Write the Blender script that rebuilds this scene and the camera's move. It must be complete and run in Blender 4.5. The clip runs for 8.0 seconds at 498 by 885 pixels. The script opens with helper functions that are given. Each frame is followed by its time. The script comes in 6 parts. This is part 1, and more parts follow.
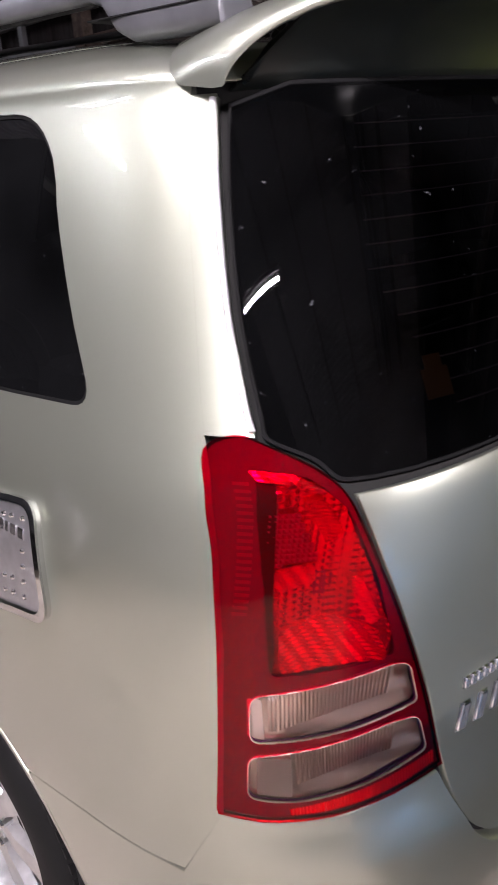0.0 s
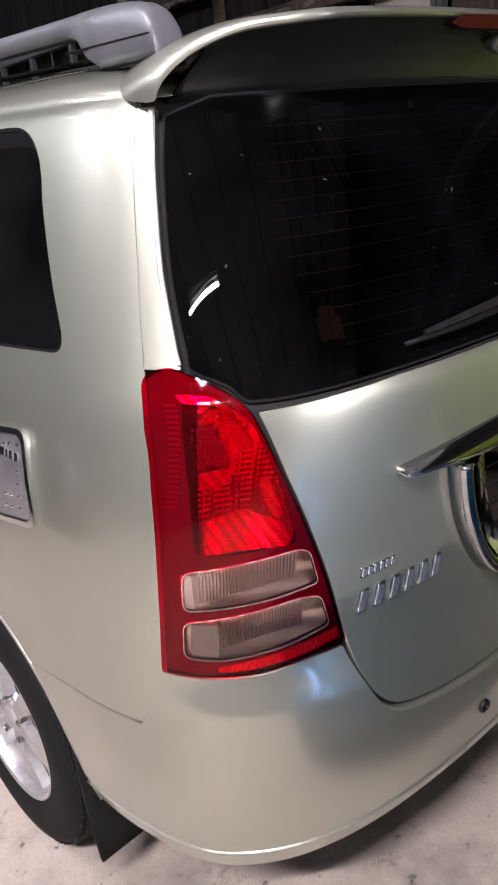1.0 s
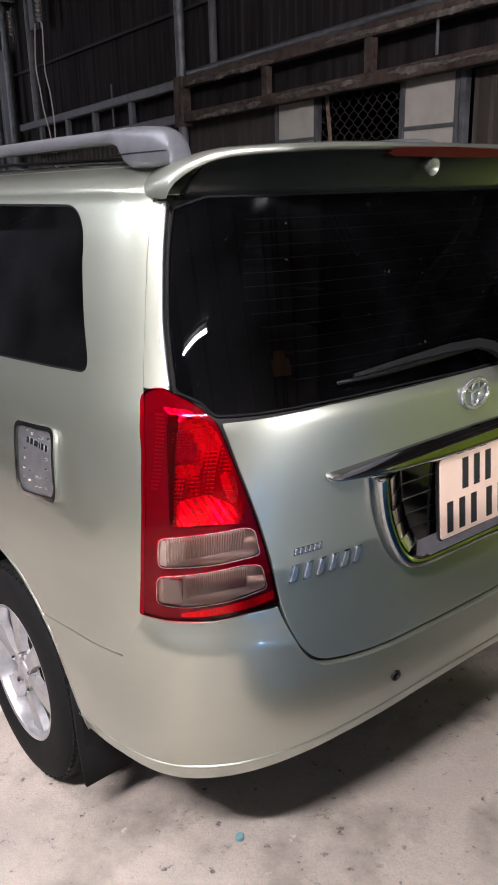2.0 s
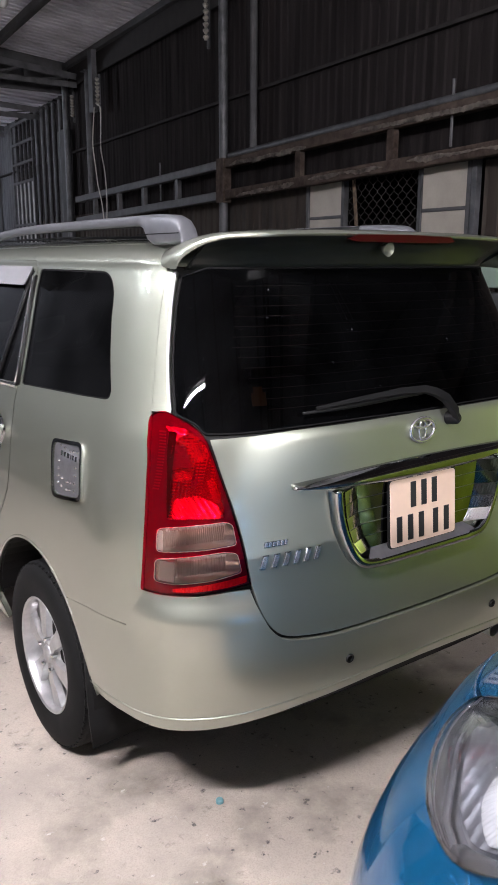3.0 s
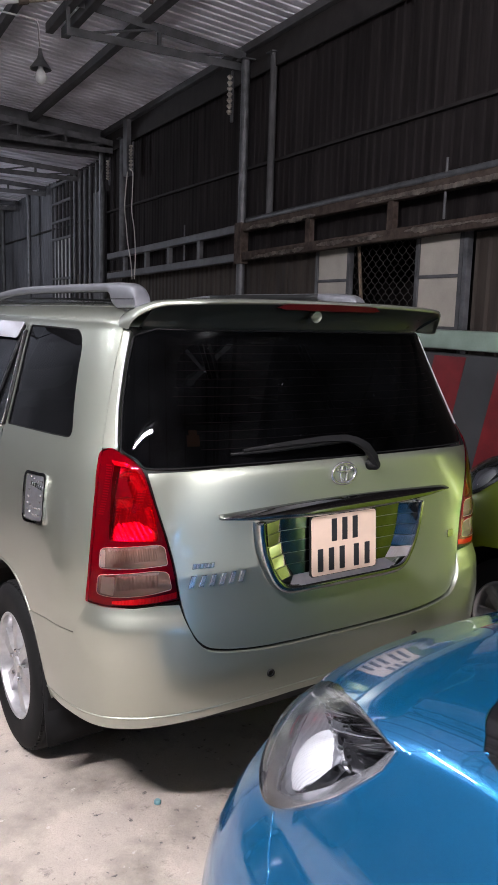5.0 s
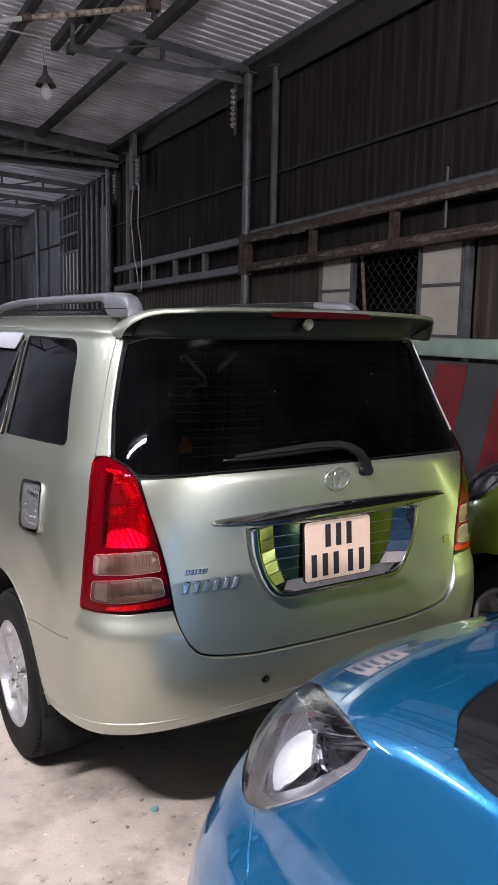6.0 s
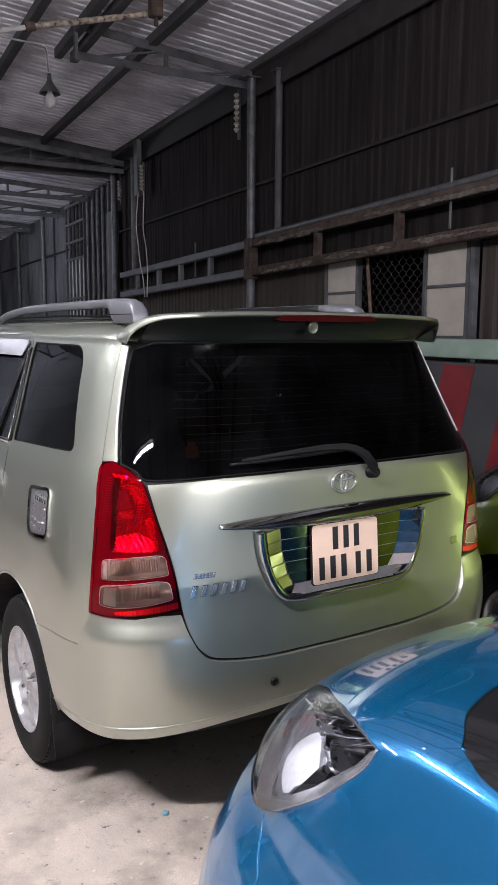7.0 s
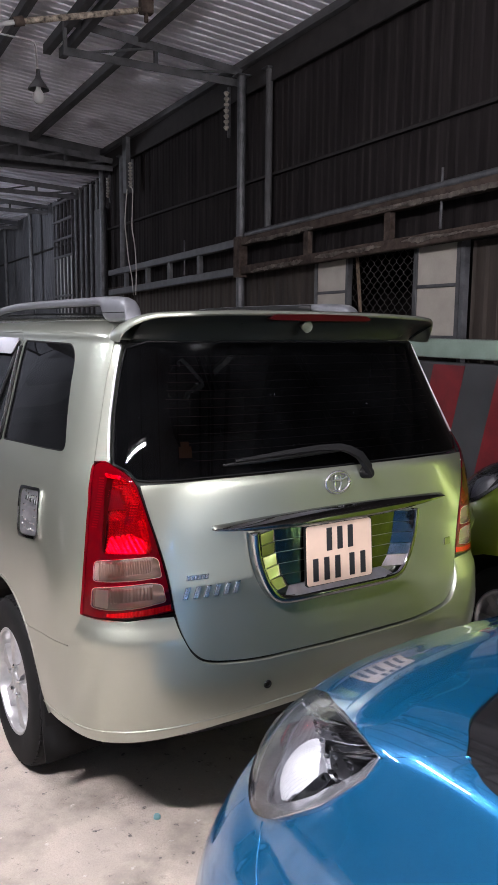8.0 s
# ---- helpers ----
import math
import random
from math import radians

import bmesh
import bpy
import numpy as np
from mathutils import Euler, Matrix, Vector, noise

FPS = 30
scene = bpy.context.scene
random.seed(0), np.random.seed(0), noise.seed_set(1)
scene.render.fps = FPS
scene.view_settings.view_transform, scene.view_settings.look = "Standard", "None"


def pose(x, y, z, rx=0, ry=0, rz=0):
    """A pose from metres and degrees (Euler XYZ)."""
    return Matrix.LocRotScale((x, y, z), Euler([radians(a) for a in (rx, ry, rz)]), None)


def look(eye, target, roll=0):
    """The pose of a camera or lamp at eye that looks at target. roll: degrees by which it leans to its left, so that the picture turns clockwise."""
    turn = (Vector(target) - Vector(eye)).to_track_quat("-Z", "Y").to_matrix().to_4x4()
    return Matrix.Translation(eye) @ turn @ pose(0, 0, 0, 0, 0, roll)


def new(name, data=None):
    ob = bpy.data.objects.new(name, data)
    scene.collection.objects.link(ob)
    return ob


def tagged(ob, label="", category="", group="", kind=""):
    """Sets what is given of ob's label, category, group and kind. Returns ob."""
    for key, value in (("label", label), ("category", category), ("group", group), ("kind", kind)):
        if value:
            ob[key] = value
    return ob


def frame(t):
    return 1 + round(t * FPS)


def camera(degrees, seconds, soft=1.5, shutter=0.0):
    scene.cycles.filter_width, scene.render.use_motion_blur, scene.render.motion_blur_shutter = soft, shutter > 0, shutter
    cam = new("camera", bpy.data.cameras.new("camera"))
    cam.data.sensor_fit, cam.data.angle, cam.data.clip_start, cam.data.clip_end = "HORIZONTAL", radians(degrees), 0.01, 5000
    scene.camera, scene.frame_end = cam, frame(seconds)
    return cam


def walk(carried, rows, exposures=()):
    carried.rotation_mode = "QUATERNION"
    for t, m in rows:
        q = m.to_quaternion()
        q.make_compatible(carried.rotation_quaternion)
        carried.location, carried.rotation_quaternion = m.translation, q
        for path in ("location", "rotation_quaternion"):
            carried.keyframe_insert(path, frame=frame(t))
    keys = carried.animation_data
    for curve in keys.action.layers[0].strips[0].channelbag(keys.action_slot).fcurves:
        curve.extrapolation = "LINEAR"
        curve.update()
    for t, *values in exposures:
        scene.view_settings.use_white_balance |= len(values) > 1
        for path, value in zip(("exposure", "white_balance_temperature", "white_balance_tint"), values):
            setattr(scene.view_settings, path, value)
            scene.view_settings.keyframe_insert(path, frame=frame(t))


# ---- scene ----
cam = camera(35.0, 8.0, 1.5, 0.3)
PATH = [
    (0, (-1.301, -0.293, 1.576), (0.017, 1.014, 0.831), -3.0),
    (0.5, (-1.242, -0.485, 1.574), (-0.045, 0.933, 0.828), -5.4),
    (1, (-1.37, -0.613, 1.561), (-0.151, 0.798, 0.838), -4.8),
    (1.5, (-1.496, -0.779, 1.607), (-0.284, 0.656, 0.92), -2.7),
    (2.8, (-1.666, -1.395, 1.638), (-0.517, 0.172, 1.164), -0.2),
    (3, (-1.729, -1.464, 1.641), (-0.588, 0.115, 1.19), 0.2),
    (3.5, (-1.835, -1.587, 1.682), (-0.714, 0.017, 1.269), 1.1),
    (4, (-1.822, -1.687, 1.685), (-0.721, -0.059, 1.313), 1.6),
    (4.5, (-1.737, -1.812, 1.682), (-0.642, -0.175, 1.336), 1.9),
    (5, (-1.686, -1.913, 1.671), (-0.599, -0.264, 1.352), 1.7),
    (6.5, (-1.645, -1.967, 1.659), (-0.59, -0.291, 1.374), 0.7),
    (7, (-1.647, -1.971, 1.661), (-0.598, -0.292, 1.379), 0.3),
    (7.5, (-1.638, -1.956, 1.655), (-0.58, -0.283, 1.368), 0.3),
    (8, (-1.651, -1.939, 1.662), (-0.575, -0.277, 1.377), 0.6),
]
# the picture starts a little pinker than it ends
TONE = [(0, 0.16, 6450, 19), (1, 0.24, 6450, 18), (1.5, 0.28, 6400, 15), (3, 0.24, 6300, 11), (8, 0.24, 6250, 12)]
walk(cam, [(t, look(eye, target, roll)) for t, eye, target, roll in PATH], TONE)

# ---- light ----
world = bpy.data.worlds.new("world")
scene.world = world
world.use_nodes = True
world.node_tree.nodes["Background"].inputs[0].default_value = (0.55, 0.62, 0.8, 1)
world.node_tree.nodes["Background"].inputs[1].default_value = 0.006


# fluorescent tubes, the third, fifth and last added as unseen fill: both ends, how bright they glow, the hood's half
# width and the colour
TUBES_AND_FILL = [
    ((-3.36, -0.80, 3.5), (-2.32, -1.51, 3.5), 2050, 0.07, (1.0, 0.945, 0.965)),
    ((-2.75, 0.80, 3.55), (-2.05, 1.78, 3.55), 560, 0.07, (1.0, 0.955, 0.965)),
    ((0.5, -10.4, 3.4), (1.7, -10.4, 3.4), 5600, 0.16, (1.0, 0.945, 0.965)),
    ((-3.42, 3.34, 3.5), (-2.50, 4.10, 3.5), 225, 0.07, (0.92, 0.93, 1.0)),
    ((-6.2, 4.4, 4.3), (-6.2, 5.6, 4.3), 9500, 0, (0.92, 0.93, 1.0)),
    ((-1.6, 15.0, 3.9), (-1.6, 16.2, 3.9), 1500, 0, (0.86, 0.90, 1.0)),
]


# ---- materials ----
def mat(name, colour=(0.5, 0.5, 0.5), rough=0.5, metal=0.0, coat=0.0, ior=1.5):
    m = bpy.data.materials.new(name)
    m.use_nodes = True
    p = m.node_tree.nodes["Principled BSDF"]
    p.inputs["Base Color"].default_value = (*colour, 1)
    p.inputs["Roughness"].default_value = rough
    p.inputs["Metallic"].default_value = metal
    p.inputs["Coat Weight"].default_value = coat
    p.inputs["Coat Roughness"].default_value = 0.03
    p.inputs["Coat IOR"].default_value = 1.85
    p.inputs["IOR"].default_value = ior
    return m


def wear(m, scale=3.0, amount=0.35, rough=0.15, bump=0.0, fine=60.0, spread=(1, 1, 1), tint=None):
    """Stains at a large scale and grain at a fine one, over colour, roughness and relief."""
    t = m.node_tree
    p = t.nodes["Principled BSDF"]
    base = p.inputs["Base Color"].default_value[:]
    pos = t.nodes.new("ShaderNodeTexCoord")
    mp = t.nodes.new("ShaderNodeMapping")
    mp.inputs["Scale"].default_value = spread
    t.links.new(pos.outputs["Object"], mp.inputs[0])
    big, small = t.nodes.new("ShaderNodeTexNoise"), t.nodes.new("ShaderNodeTexNoise")
    big.inputs["Scale"].default_value, big.inputs["Detail"].default_value = scale, 6
    small.inputs["Scale"].default_value, small.inputs["Detail"].default_value = fine, 3
    for n in (big, small):
        t.links.new(mp.outputs[0], n.inputs["Vector"])
    ramp = t.nodes.new("ShaderNodeValToRGB")
    ramp.color_ramp.elements[0].position, ramp.color_ramp.elements[1].position = 0.3, 0.7
    low = tint or tuple(c * (1 - amount) for c in base[:3])
    ramp.color_ramp.elements[0].color = (*low[:3], 1)
    ramp.color_ramp.elements[1].color = tuple(min(1, c * (1 + amount * 0.35)) for c in base[:3]) + (1,)
    mix = t.nodes.new("ShaderNodeMath")
    mix.operation, mix.inputs[1].default_value = "MULTIPLY_ADD", 0.25
    t.links.new(small.outputs["Fac"], mix.inputs[0])
    sub = t.nodes.new("ShaderNodeMath")
    sub.operation, sub.inputs[1].default_value = "SUBTRACT", 0.125
    t.links.new(big.outputs["Fac"], sub.inputs[0])
    t.links.new(sub.outputs[0], mix.inputs[2])
    t.links.new(mix.outputs[0], ramp.inputs[0])
    t.links.new(ramp.outputs[0], p.inputs["Base Color"])
    rr = t.nodes.new("ShaderNodeMapRange")
    r0 = p.inputs["Roughness"].default_value
    rr.inputs["To Min"].default_value, rr.inputs["To Max"].default_value = max(0.02, r0 - rough), min(1, r0 + rough)
    t.links.new(mix.outputs[0], rr.inputs[0])
    t.links.new(rr.outputs[0], p.inputs["Roughness"])
    if bump:
        b = t.nodes.new("ShaderNodeBump")
        b.inputs["Strength"].default_value, b.inputs["Distance"].default_value = 0.6, bump
        t.links.new(mix.outputs[0], b.inputs["Height"])
        t.links.new(b.outputs[0], p.inputs["Normal"])
    return m


def paint(name, colour, rough=0.32, metal=0.75, fleck=0.05):
    """Metallic car paint: fine flecks under a clear coat."""
    m = mat(name, colour, rough, metal, coat=1.0)
    t = m.node_tree
    p = t.nodes["Principled BSDF"]
    pos, n = t.nodes.new("ShaderNodeTexCoord"), t.nodes.new("ShaderNodeTexNoise")
    n.inputs["Scale"].default_value, n.inputs["Detail"].default_value = 1400, 1
    t.links.new(pos.outputs["Object"], n.inputs["Vector"])
    big = t.nodes.new("ShaderNodeTexNoise")
    big.inputs["Scale"].default_value, big.inputs["Detail"].default_value = 2.2, 5
    t.links.new(pos.outputs["Object"], big.inputs["Vector"])
    add = t.nodes.new("ShaderNodeMath")
    add.operation = "ADD"
    t.links.new(n.outputs["Fac"], add.inputs[0])
    t.links.new(big.outputs["Fac"], add.inputs[1])
    ramp = t.nodes.new("ShaderNodeMapRange")
    ramp.inputs["From Min"].default_value, ramp.inputs["From Max"].default_value = 0.6, 1.4
    ramp.inputs["To Min"].default_value, ramp.inputs["To Max"].default_value = 1 - fleck * 2, 1 + fleck
    t.links.new(add.outputs[0], ramp.inputs[0])
    mul = t.nodes.new("ShaderNodeVectorMath")
    mul.operation, mul.inputs[0].default_value = "SCALE", colour
    t.links.new(ramp.outputs[0], mul.inputs["Scale"])
    t.links.new(mul.outputs[0], p.inputs["Base Color"])
    film = t.nodes.new("ShaderNodeMapRange")
    film.inputs["To Min"].default_value, film.inputs["To Max"].default_value = 0.02, 0.07
    t.links.new(big.outputs["Fac"], film.inputs[0])
    t.links.new(film.outputs[0], p.inputs["Coat Roughness"])
    return m


def pane(name, tint, ior=1.5, rough=0.01, dust=0.0):
    """A thin pane: it mirrors by Fresnel and lets tinted light through; dust lies on it as a film with specks."""
    m = bpy.data.materials.new(name)
    m.use_nodes = True
    t = m.node_tree
    t.nodes.remove(t.nodes["Principled BSDF"])
    out = t.nodes["Material Output"]
    clear, gloss = t.nodes.new("ShaderNodeBsdfTransparent"), t.nodes.new("ShaderNodeBsdfGlossy")
    clear.inputs[0].default_value, gloss.inputs["Roughness"].default_value = (*tint, 1), rough
    fr, mix = t.nodes.new("ShaderNodeFresnel"), t.nodes.new("ShaderNodeMixShader")
    fr.inputs[0].default_value = ior
    t.links.new(fr.outputs[0], mix.inputs[0])
    t.links.new(clear.outputs[0], mix.inputs[1])
    t.links.new(gloss.outputs[0], mix.inputs[2])
    t.links.new(mix.outputs[0], out.inputs[0])
    if dust:
        pos, spot, film = t.nodes.new("ShaderNodeTexCoord"), t.nodes.new("ShaderNodeTexNoise"), t.nodes.new("ShaderNodeTexNoise")
        spot.inputs["Scale"].default_value, spot.inputs["Detail"].default_value = 95, 3
        film.inputs["Scale"].default_value, film.inputs["Detail"].default_value = 3.5, 5
        amount = []
        for n, lo, hi, top in ((spot, 0.71, 0.80, 0.16), (film, 0.3, 0.8, dust)):
            t.links.new(pos.outputs["Object"], n.inputs["Vector"])
            r = t.nodes.new("ShaderNodeMapRange")
            r.inputs["From Min"].default_value, r.inputs["From Max"].default_value, r.inputs["To Max"].default_value = lo, hi, top
            t.links.new(n.outputs["Fac"], r.inputs[0])
            amount.append(r.outputs[0])
        add, white, top = t.nodes.new("ShaderNodeMath"), t.nodes.new("ShaderNodeBsdfDiffuse"), t.nodes.new("ShaderNodeMixShader")
        t.links.new(amount[0], add.inputs[0])
        t.links.new(amount[1], add.inputs[1])
        white.inputs[0].default_value = (0.5, 0.52, 0.58, 1)
        t.links.new(add.outputs[0], top.inputs[0])
        t.links.new(mix.outputs[0], top.inputs[1])
        t.links.new(white.outputs[0], top.inputs[2])
        t.links.new(top.outputs[0], out.inputs[0])
    return m


def concrete():
    """Worn slab: broad stains, small dark spots and fine grain."""
    m = mat("concrete", (0.4, 0.35, 0.32), 0.7)
    t = m.node_tree
    p = t.nodes["Principled BSDF"]
    pos = t.nodes.new("ShaderNodeTexCoord")

    def layer(scale, detail, lo, hi, rough=0.6):
        n, r = t.nodes.new("ShaderNodeTexNoise"), t.nodes.new("ShaderNodeMapRange")
        n.inputs["Scale"].default_value, n.inputs["Detail"].default_value, n.inputs["Roughness"].default_value = scale, detail, rough
        r.inputs["From Min"].default_value, r.inputs["From Max"].default_value = lo, hi
        t.links.new(pos.outputs["Object"], n.inputs["Vector"])
        t.links.new(n.outputs["Fac"], r.inputs[0])
        return r.outputs[0]

    def blend(fac, a, b):
        x = t.nodes.new("ShaderNodeMix")
        x.data_type = "RGBA"
        t.links.new(fac, x.inputs["Factor"])
        for socket, v in ((x.inputs["A"], a), (x.inputs["B"], b)):
            if isinstance(v, tuple):
                socket.default_value = (*v, 1)
            else:
                t.links.new(v, socket)
        return x.outputs["Result"]
    col = blend(layer(0.9, 8, 0.35, 0.65), (0.395, 0.342, 0.295), (0.56, 0.487, 0.412))
    col = blend(layer(0.55, 6, 0.50, 0.68), col, (0.285, 0.252, 0.225))
    col = blend(layer(3.2, 8, 0.50, 0.70), col, (0.20, 0.175, 0.148))
    col = blend(layer(7.0, 10, 0.585, 0.70, 0.75), col, (0.13, 0.112, 0.095))
    col = blend(layer(26, 4, 0.635, 0.70), col, (0.10, 0.09, 0.085))
    col = blend(layer(19, 4, 0.67, 0.73), col, (0.58, 0.54, 0.50))
    col = blend(layer(180, 3, 0.45, 0.95), col, (0.30, 0.265, 0.245))
    t.links.new(col, p.inputs["Base Color"])
    b = t.nodes.new("ShaderNodeBump")
    b.inputs["Strength"].default_value, b.inputs["Distance"].default_value = 0.5, 0.006
    t.links.new(layer(30, 8, 0.2, 0.8, 0.7), b.inputs["Height"])
    t.links.new(b.outputs[0], p.inputs["Normal"])
    rr = t.nodes.new("ShaderNodeMapRange")
    rr.inputs["To Min"].default_value, rr.inputs["To Max"].default_value = 0.5, 0.85
    t.links.new(layer(2.2, 6, 0.3, 0.7), rr.inputs[0])
    t.links.new(rr.outputs[0], p.inputs["Roughness"])
    return m


SILVER = paint("silver_green_paint", (0.388, 0.41, 0.342), 0.37, 0.86, 0.03)
BLUE = paint("blue_paint", (0.004, 0.125, 0.30), 0.24, 0.6)
GRAPHITE = paint("graphite_paint", (0.07, 0.072, 0.078), 0.3, 0.6)
LIME = paint("lime_paint", (0.20, 0.27, 0.015), 0.3, 0.4)
CHROME = wear(mat("chrome", (0.78, 0.79, 0.80), 0.045, 1.0), 30, 0.06, 0.025)
ALLOY = wear(mat("alloy", (0.50, 0.50, 0.51), 0.32, 0.7), 25, 0.2, 0.08)
RUBBER = wear(mat("rubber", (0.0065, 0.0065, 0.007), 0.8, ior=1.3), 14, 0.4, 0.12, 0.001, 180)
BLACK = wear(mat("black_plastic", (0.006, 0.006, 0.0065), 0.5, ior=1.3), 30, 0.3, 0.1)
SEAL = mat("black_seal", (0.006, 0.006, 0.0065), 0.8, ior=1.2)
VOID = mat("dark_underbody", (0.006, 0.006, 0.006), 0.9)
TINT = pane("tinted_glass", (0.045, 0.052, 0.062), 1.22, dust=0.005)
SIDE_TINT = pane("tinted_side_glass", (0.05, 0.055, 0.06), dust=0.012)
CLEAR = pane("clear_lens", (0.92, 0.93, 0.95))
RED = pane("red_lens", (0.90, 0.004, 0.115), 1.33)
REDBODY = mat("red_lens_back", (0.125, 0.0006, 0.13), 0.5, ior=1.25)
PLATE = wear(mat("plate_enamel", (0.70, 0.515, 0.40), 0.4), 20, 0.06, 0.05)
INK = mat("plate_ink", (0.015, 0.015, 0.02), 0.4)
RAIL_GREY = wear(mat("grey_rail_paint", (0.15, 0.154, 0.17), 0.36, 0.5), 20, 0.15, 0.08)
CONCRETE = concrete()
SHEET = wear(mat("dark_sheet", (0.024, 0.0205, 0.0205), 0.85, 0.0, ior=1.15), 1.6, 0.6, 0.12, 0.002, 24, (6, 6, 0.4))
ROOFSHEET = wear(mat("roof_sheet", (0.70, 0.69, 0.745), 0.7, 0.0), 2, 0.3, 0.15, 0.001, 40)
STEEL = wear(mat("grey_steel", (0.085, 0.085, 0.09), 0.6, 0.2), 8, 0.45, 0.15, 0.001)
RUST = wear(mat("rusty_steel", (0.07, 0.053, 0.044), 0.9, 0.0, ior=1.3), 9, 0.6, 0.1, 0.003, 40, tint=(0.022, 0.014, 0.011))
CREAM = wear(mat("cream_panel", (0.40, 0.365, 0.315), 0.6), 5, 0.15, 0.1)
SEAT = wear(mat("seat_cloth", (0.05, 0.045, 0.04), 0.9), 40, 0.2, 0.05)
VISOR = wear(mat("smoky_plastic", (0.30, 0.30, 0.32), 0.15, 0.0, 0.5), 6, 0.12, 0.03)


REDBOWL = mat("red_bowl", (0.97, 0.03, 0.34), 0.13, 0.92)
REDRIB = mat("red_rib", (0.20, 0.003, 0.15), 0.3)
SILVERTRIM = wear(mat("silver_trim", (0.80, 0.80, 0.82), 0.16, 0.9), 40, 0.1, 0.04)
REDGLINT = mat("red_prism", (0.80, 0.03, 0.14), 0.35, 0.3)
REDLIT = mat("red_facet", (0.95, 0.035, 0.32), 0.2, 0.80)
PINKSPARK = mat("clear_prism", (0.88, 0.75, 0.68), 0.2, 0.4)
PINKFACET = mat("clear_reflector", (0.68, 0.48, 0.38), 0.2, 0.6)
BEIGE = mat("beige_reflector", (0.62, 0.47, 0.40), 0.35, 0.2)
# dark colour that stands in for shade on the silver spoiler's underside
UNDERSHADE = wear(mat("shaded_underside", (0.014, 0.017, 0.0155), 0.3, 0.2), 20, 0.2, 0.06)
EDGEGLINT = mat("lens_edge_glint", (0.80, 0.62, 0.56), 0.3)
REDPLASTIC = wear(mat("red_plastic", (0.035, 0.0015, 0.003), 0.3, ior=1.25), 30, 0.2, 0.05)
BRUSHED = wear(mat("brushed_metal", (0.50, 0.50, 0.53), 0.33, 0.9), 40, 0.15, 0.05)
MIRROR = wear(mat("mirror_panel", (0.76, 0.78, 0.78), 0.06, 1.0), 12, 0.12, 0.04)
FENCE = wear(mat("brown_sheet", (0.050, 0.040, 0.034), 0.75, 0.0, ior=1.3), 1.5, 0.5, 0.15, 0.002, 30, (4, 4, 0.4))
DIMWALL = wear(mat("dim_wall", (0.07, 0.07, 0.072), 0.8), 1.5, 0.3, 0.1)
WESTWALL = wear(mat("pale_wall", (0.105, 0.106, 0.115), 0.85), 0.8, 0.5, 0.1)
STEEL_DIM = wear(mat("dull_steel", (0.075, 0.074, 0.077), 0.7, 0.1, ior=1.3), 5, 0.35, 0.1)
DARKSTEEL = wear(mat("dark_steel", (0.030, 0.027, 0.0265), 0.75, 0.0, ior=1.25), 6, 0.4, 0.1)
PEEL = wear(mat("peeling_paint", (0.22, 0.19, 0.165), 0.85, 0.0, ior=1.3), 11, 0.75, 0.1, 0.002, 60)
PIPE = wear(mat("galvanised_pipe", (0.095, 0.097, 0.104), 0.5, 0.3), 9, 0.5, 0.15, 0.001)
PORCELAIN = wear(mat("porcelain", (0.30, 0.275, 0.235), 0.35), 30, 0.3, 0.1)
CABLE = mat("pale_cable", (0.42, 0.40, 0.36), 0.6)
MESHWIRE = mat("mesh_wire", (0.055, 0.05, 0.047), 0.6, 0.3)
WOOD = wear(mat("old_wood", (0.26, 0.19, 0.13), 0.8), 12, 0.3, 0.1)
PALE = wear(mat("pale_paint", (0.33, 0.33, 0.325), 0.6), 8, 0.2, 0.1)
BULB = mat("bulb_glass", (0.42, 0.415, 0.405), 0.25)
FLAKE = wear(mat("flaking_paint", (0.30, 0.25, 0.20), 0.85), 22, 0.7, 0.1, 0.004, 60, tint=(0.02, 0.014, 0.011))
DARKPANEL = wear(mat("dark_panel", (0.045, 0.047, 0.05), 0.5), 3, 0.3, 0.1)
PALEGREEN = wear(mat("pale_green_paint", (0.19, 0.25, 0.21), 0.45), 6, 0.2, 0.1)
REDSTRIPE = wear(mat("red_stripe", (0.17, 0.013, 0.017), 0.5), 6, 0.35, 0.1)
CAPBLUE = mat("cap_plastic", (0.16, 0.33, 0.36), 0.4)
SMOKECHROME = wear(mat("dark_chrome", (0.42, 0.43, 0.44), 0.05, 1.0), 30, 0.08, 0.02)
GLOSSBLACK = mat("gloss_black", (0.01, 0.01, 0.011), 0.08)
HEADCHROME = wear(mat("headlamp_chrome", (0.78, 0.78, 0.80), 0.35, 0.3), 9, 0.4, 0.1, 0.003, 30, (1, 1, 0.6))
DARKCHROME = wear(mat("dimmed_chrome", (0.40, 0.40, 0.41), 0.07, 1.0), 12, 0.3, 0.03)


def glow(name, strength, colour):
    t = bpy.data.materials.new(name)
    t.use_nodes = True
    p = t.node_tree.nodes["Principled BSDF"]
    p.inputs["Emission Color"].default_value = (*colour, 1)
    p.inputs["Emission Strength"].default_value = strength
    return t


# ---- building blocks ----
import collections

from mathutils.geometry import delaunay_2d_cdt


def mesh_object(name, verts, faces, material, normals=None, smooth=True):
    me = bpy.data.meshes.new(name)
    me.from_pydata([tuple(v) for v in verts], [], faces)
    me.materials.append(material)
    me.shade_smooth() if smooth else me.shade_flat()
    if normals is not None:
        me.normals_split_custom_set_from_vertices([tuple(n) for n in normals])
    return new(name, me)


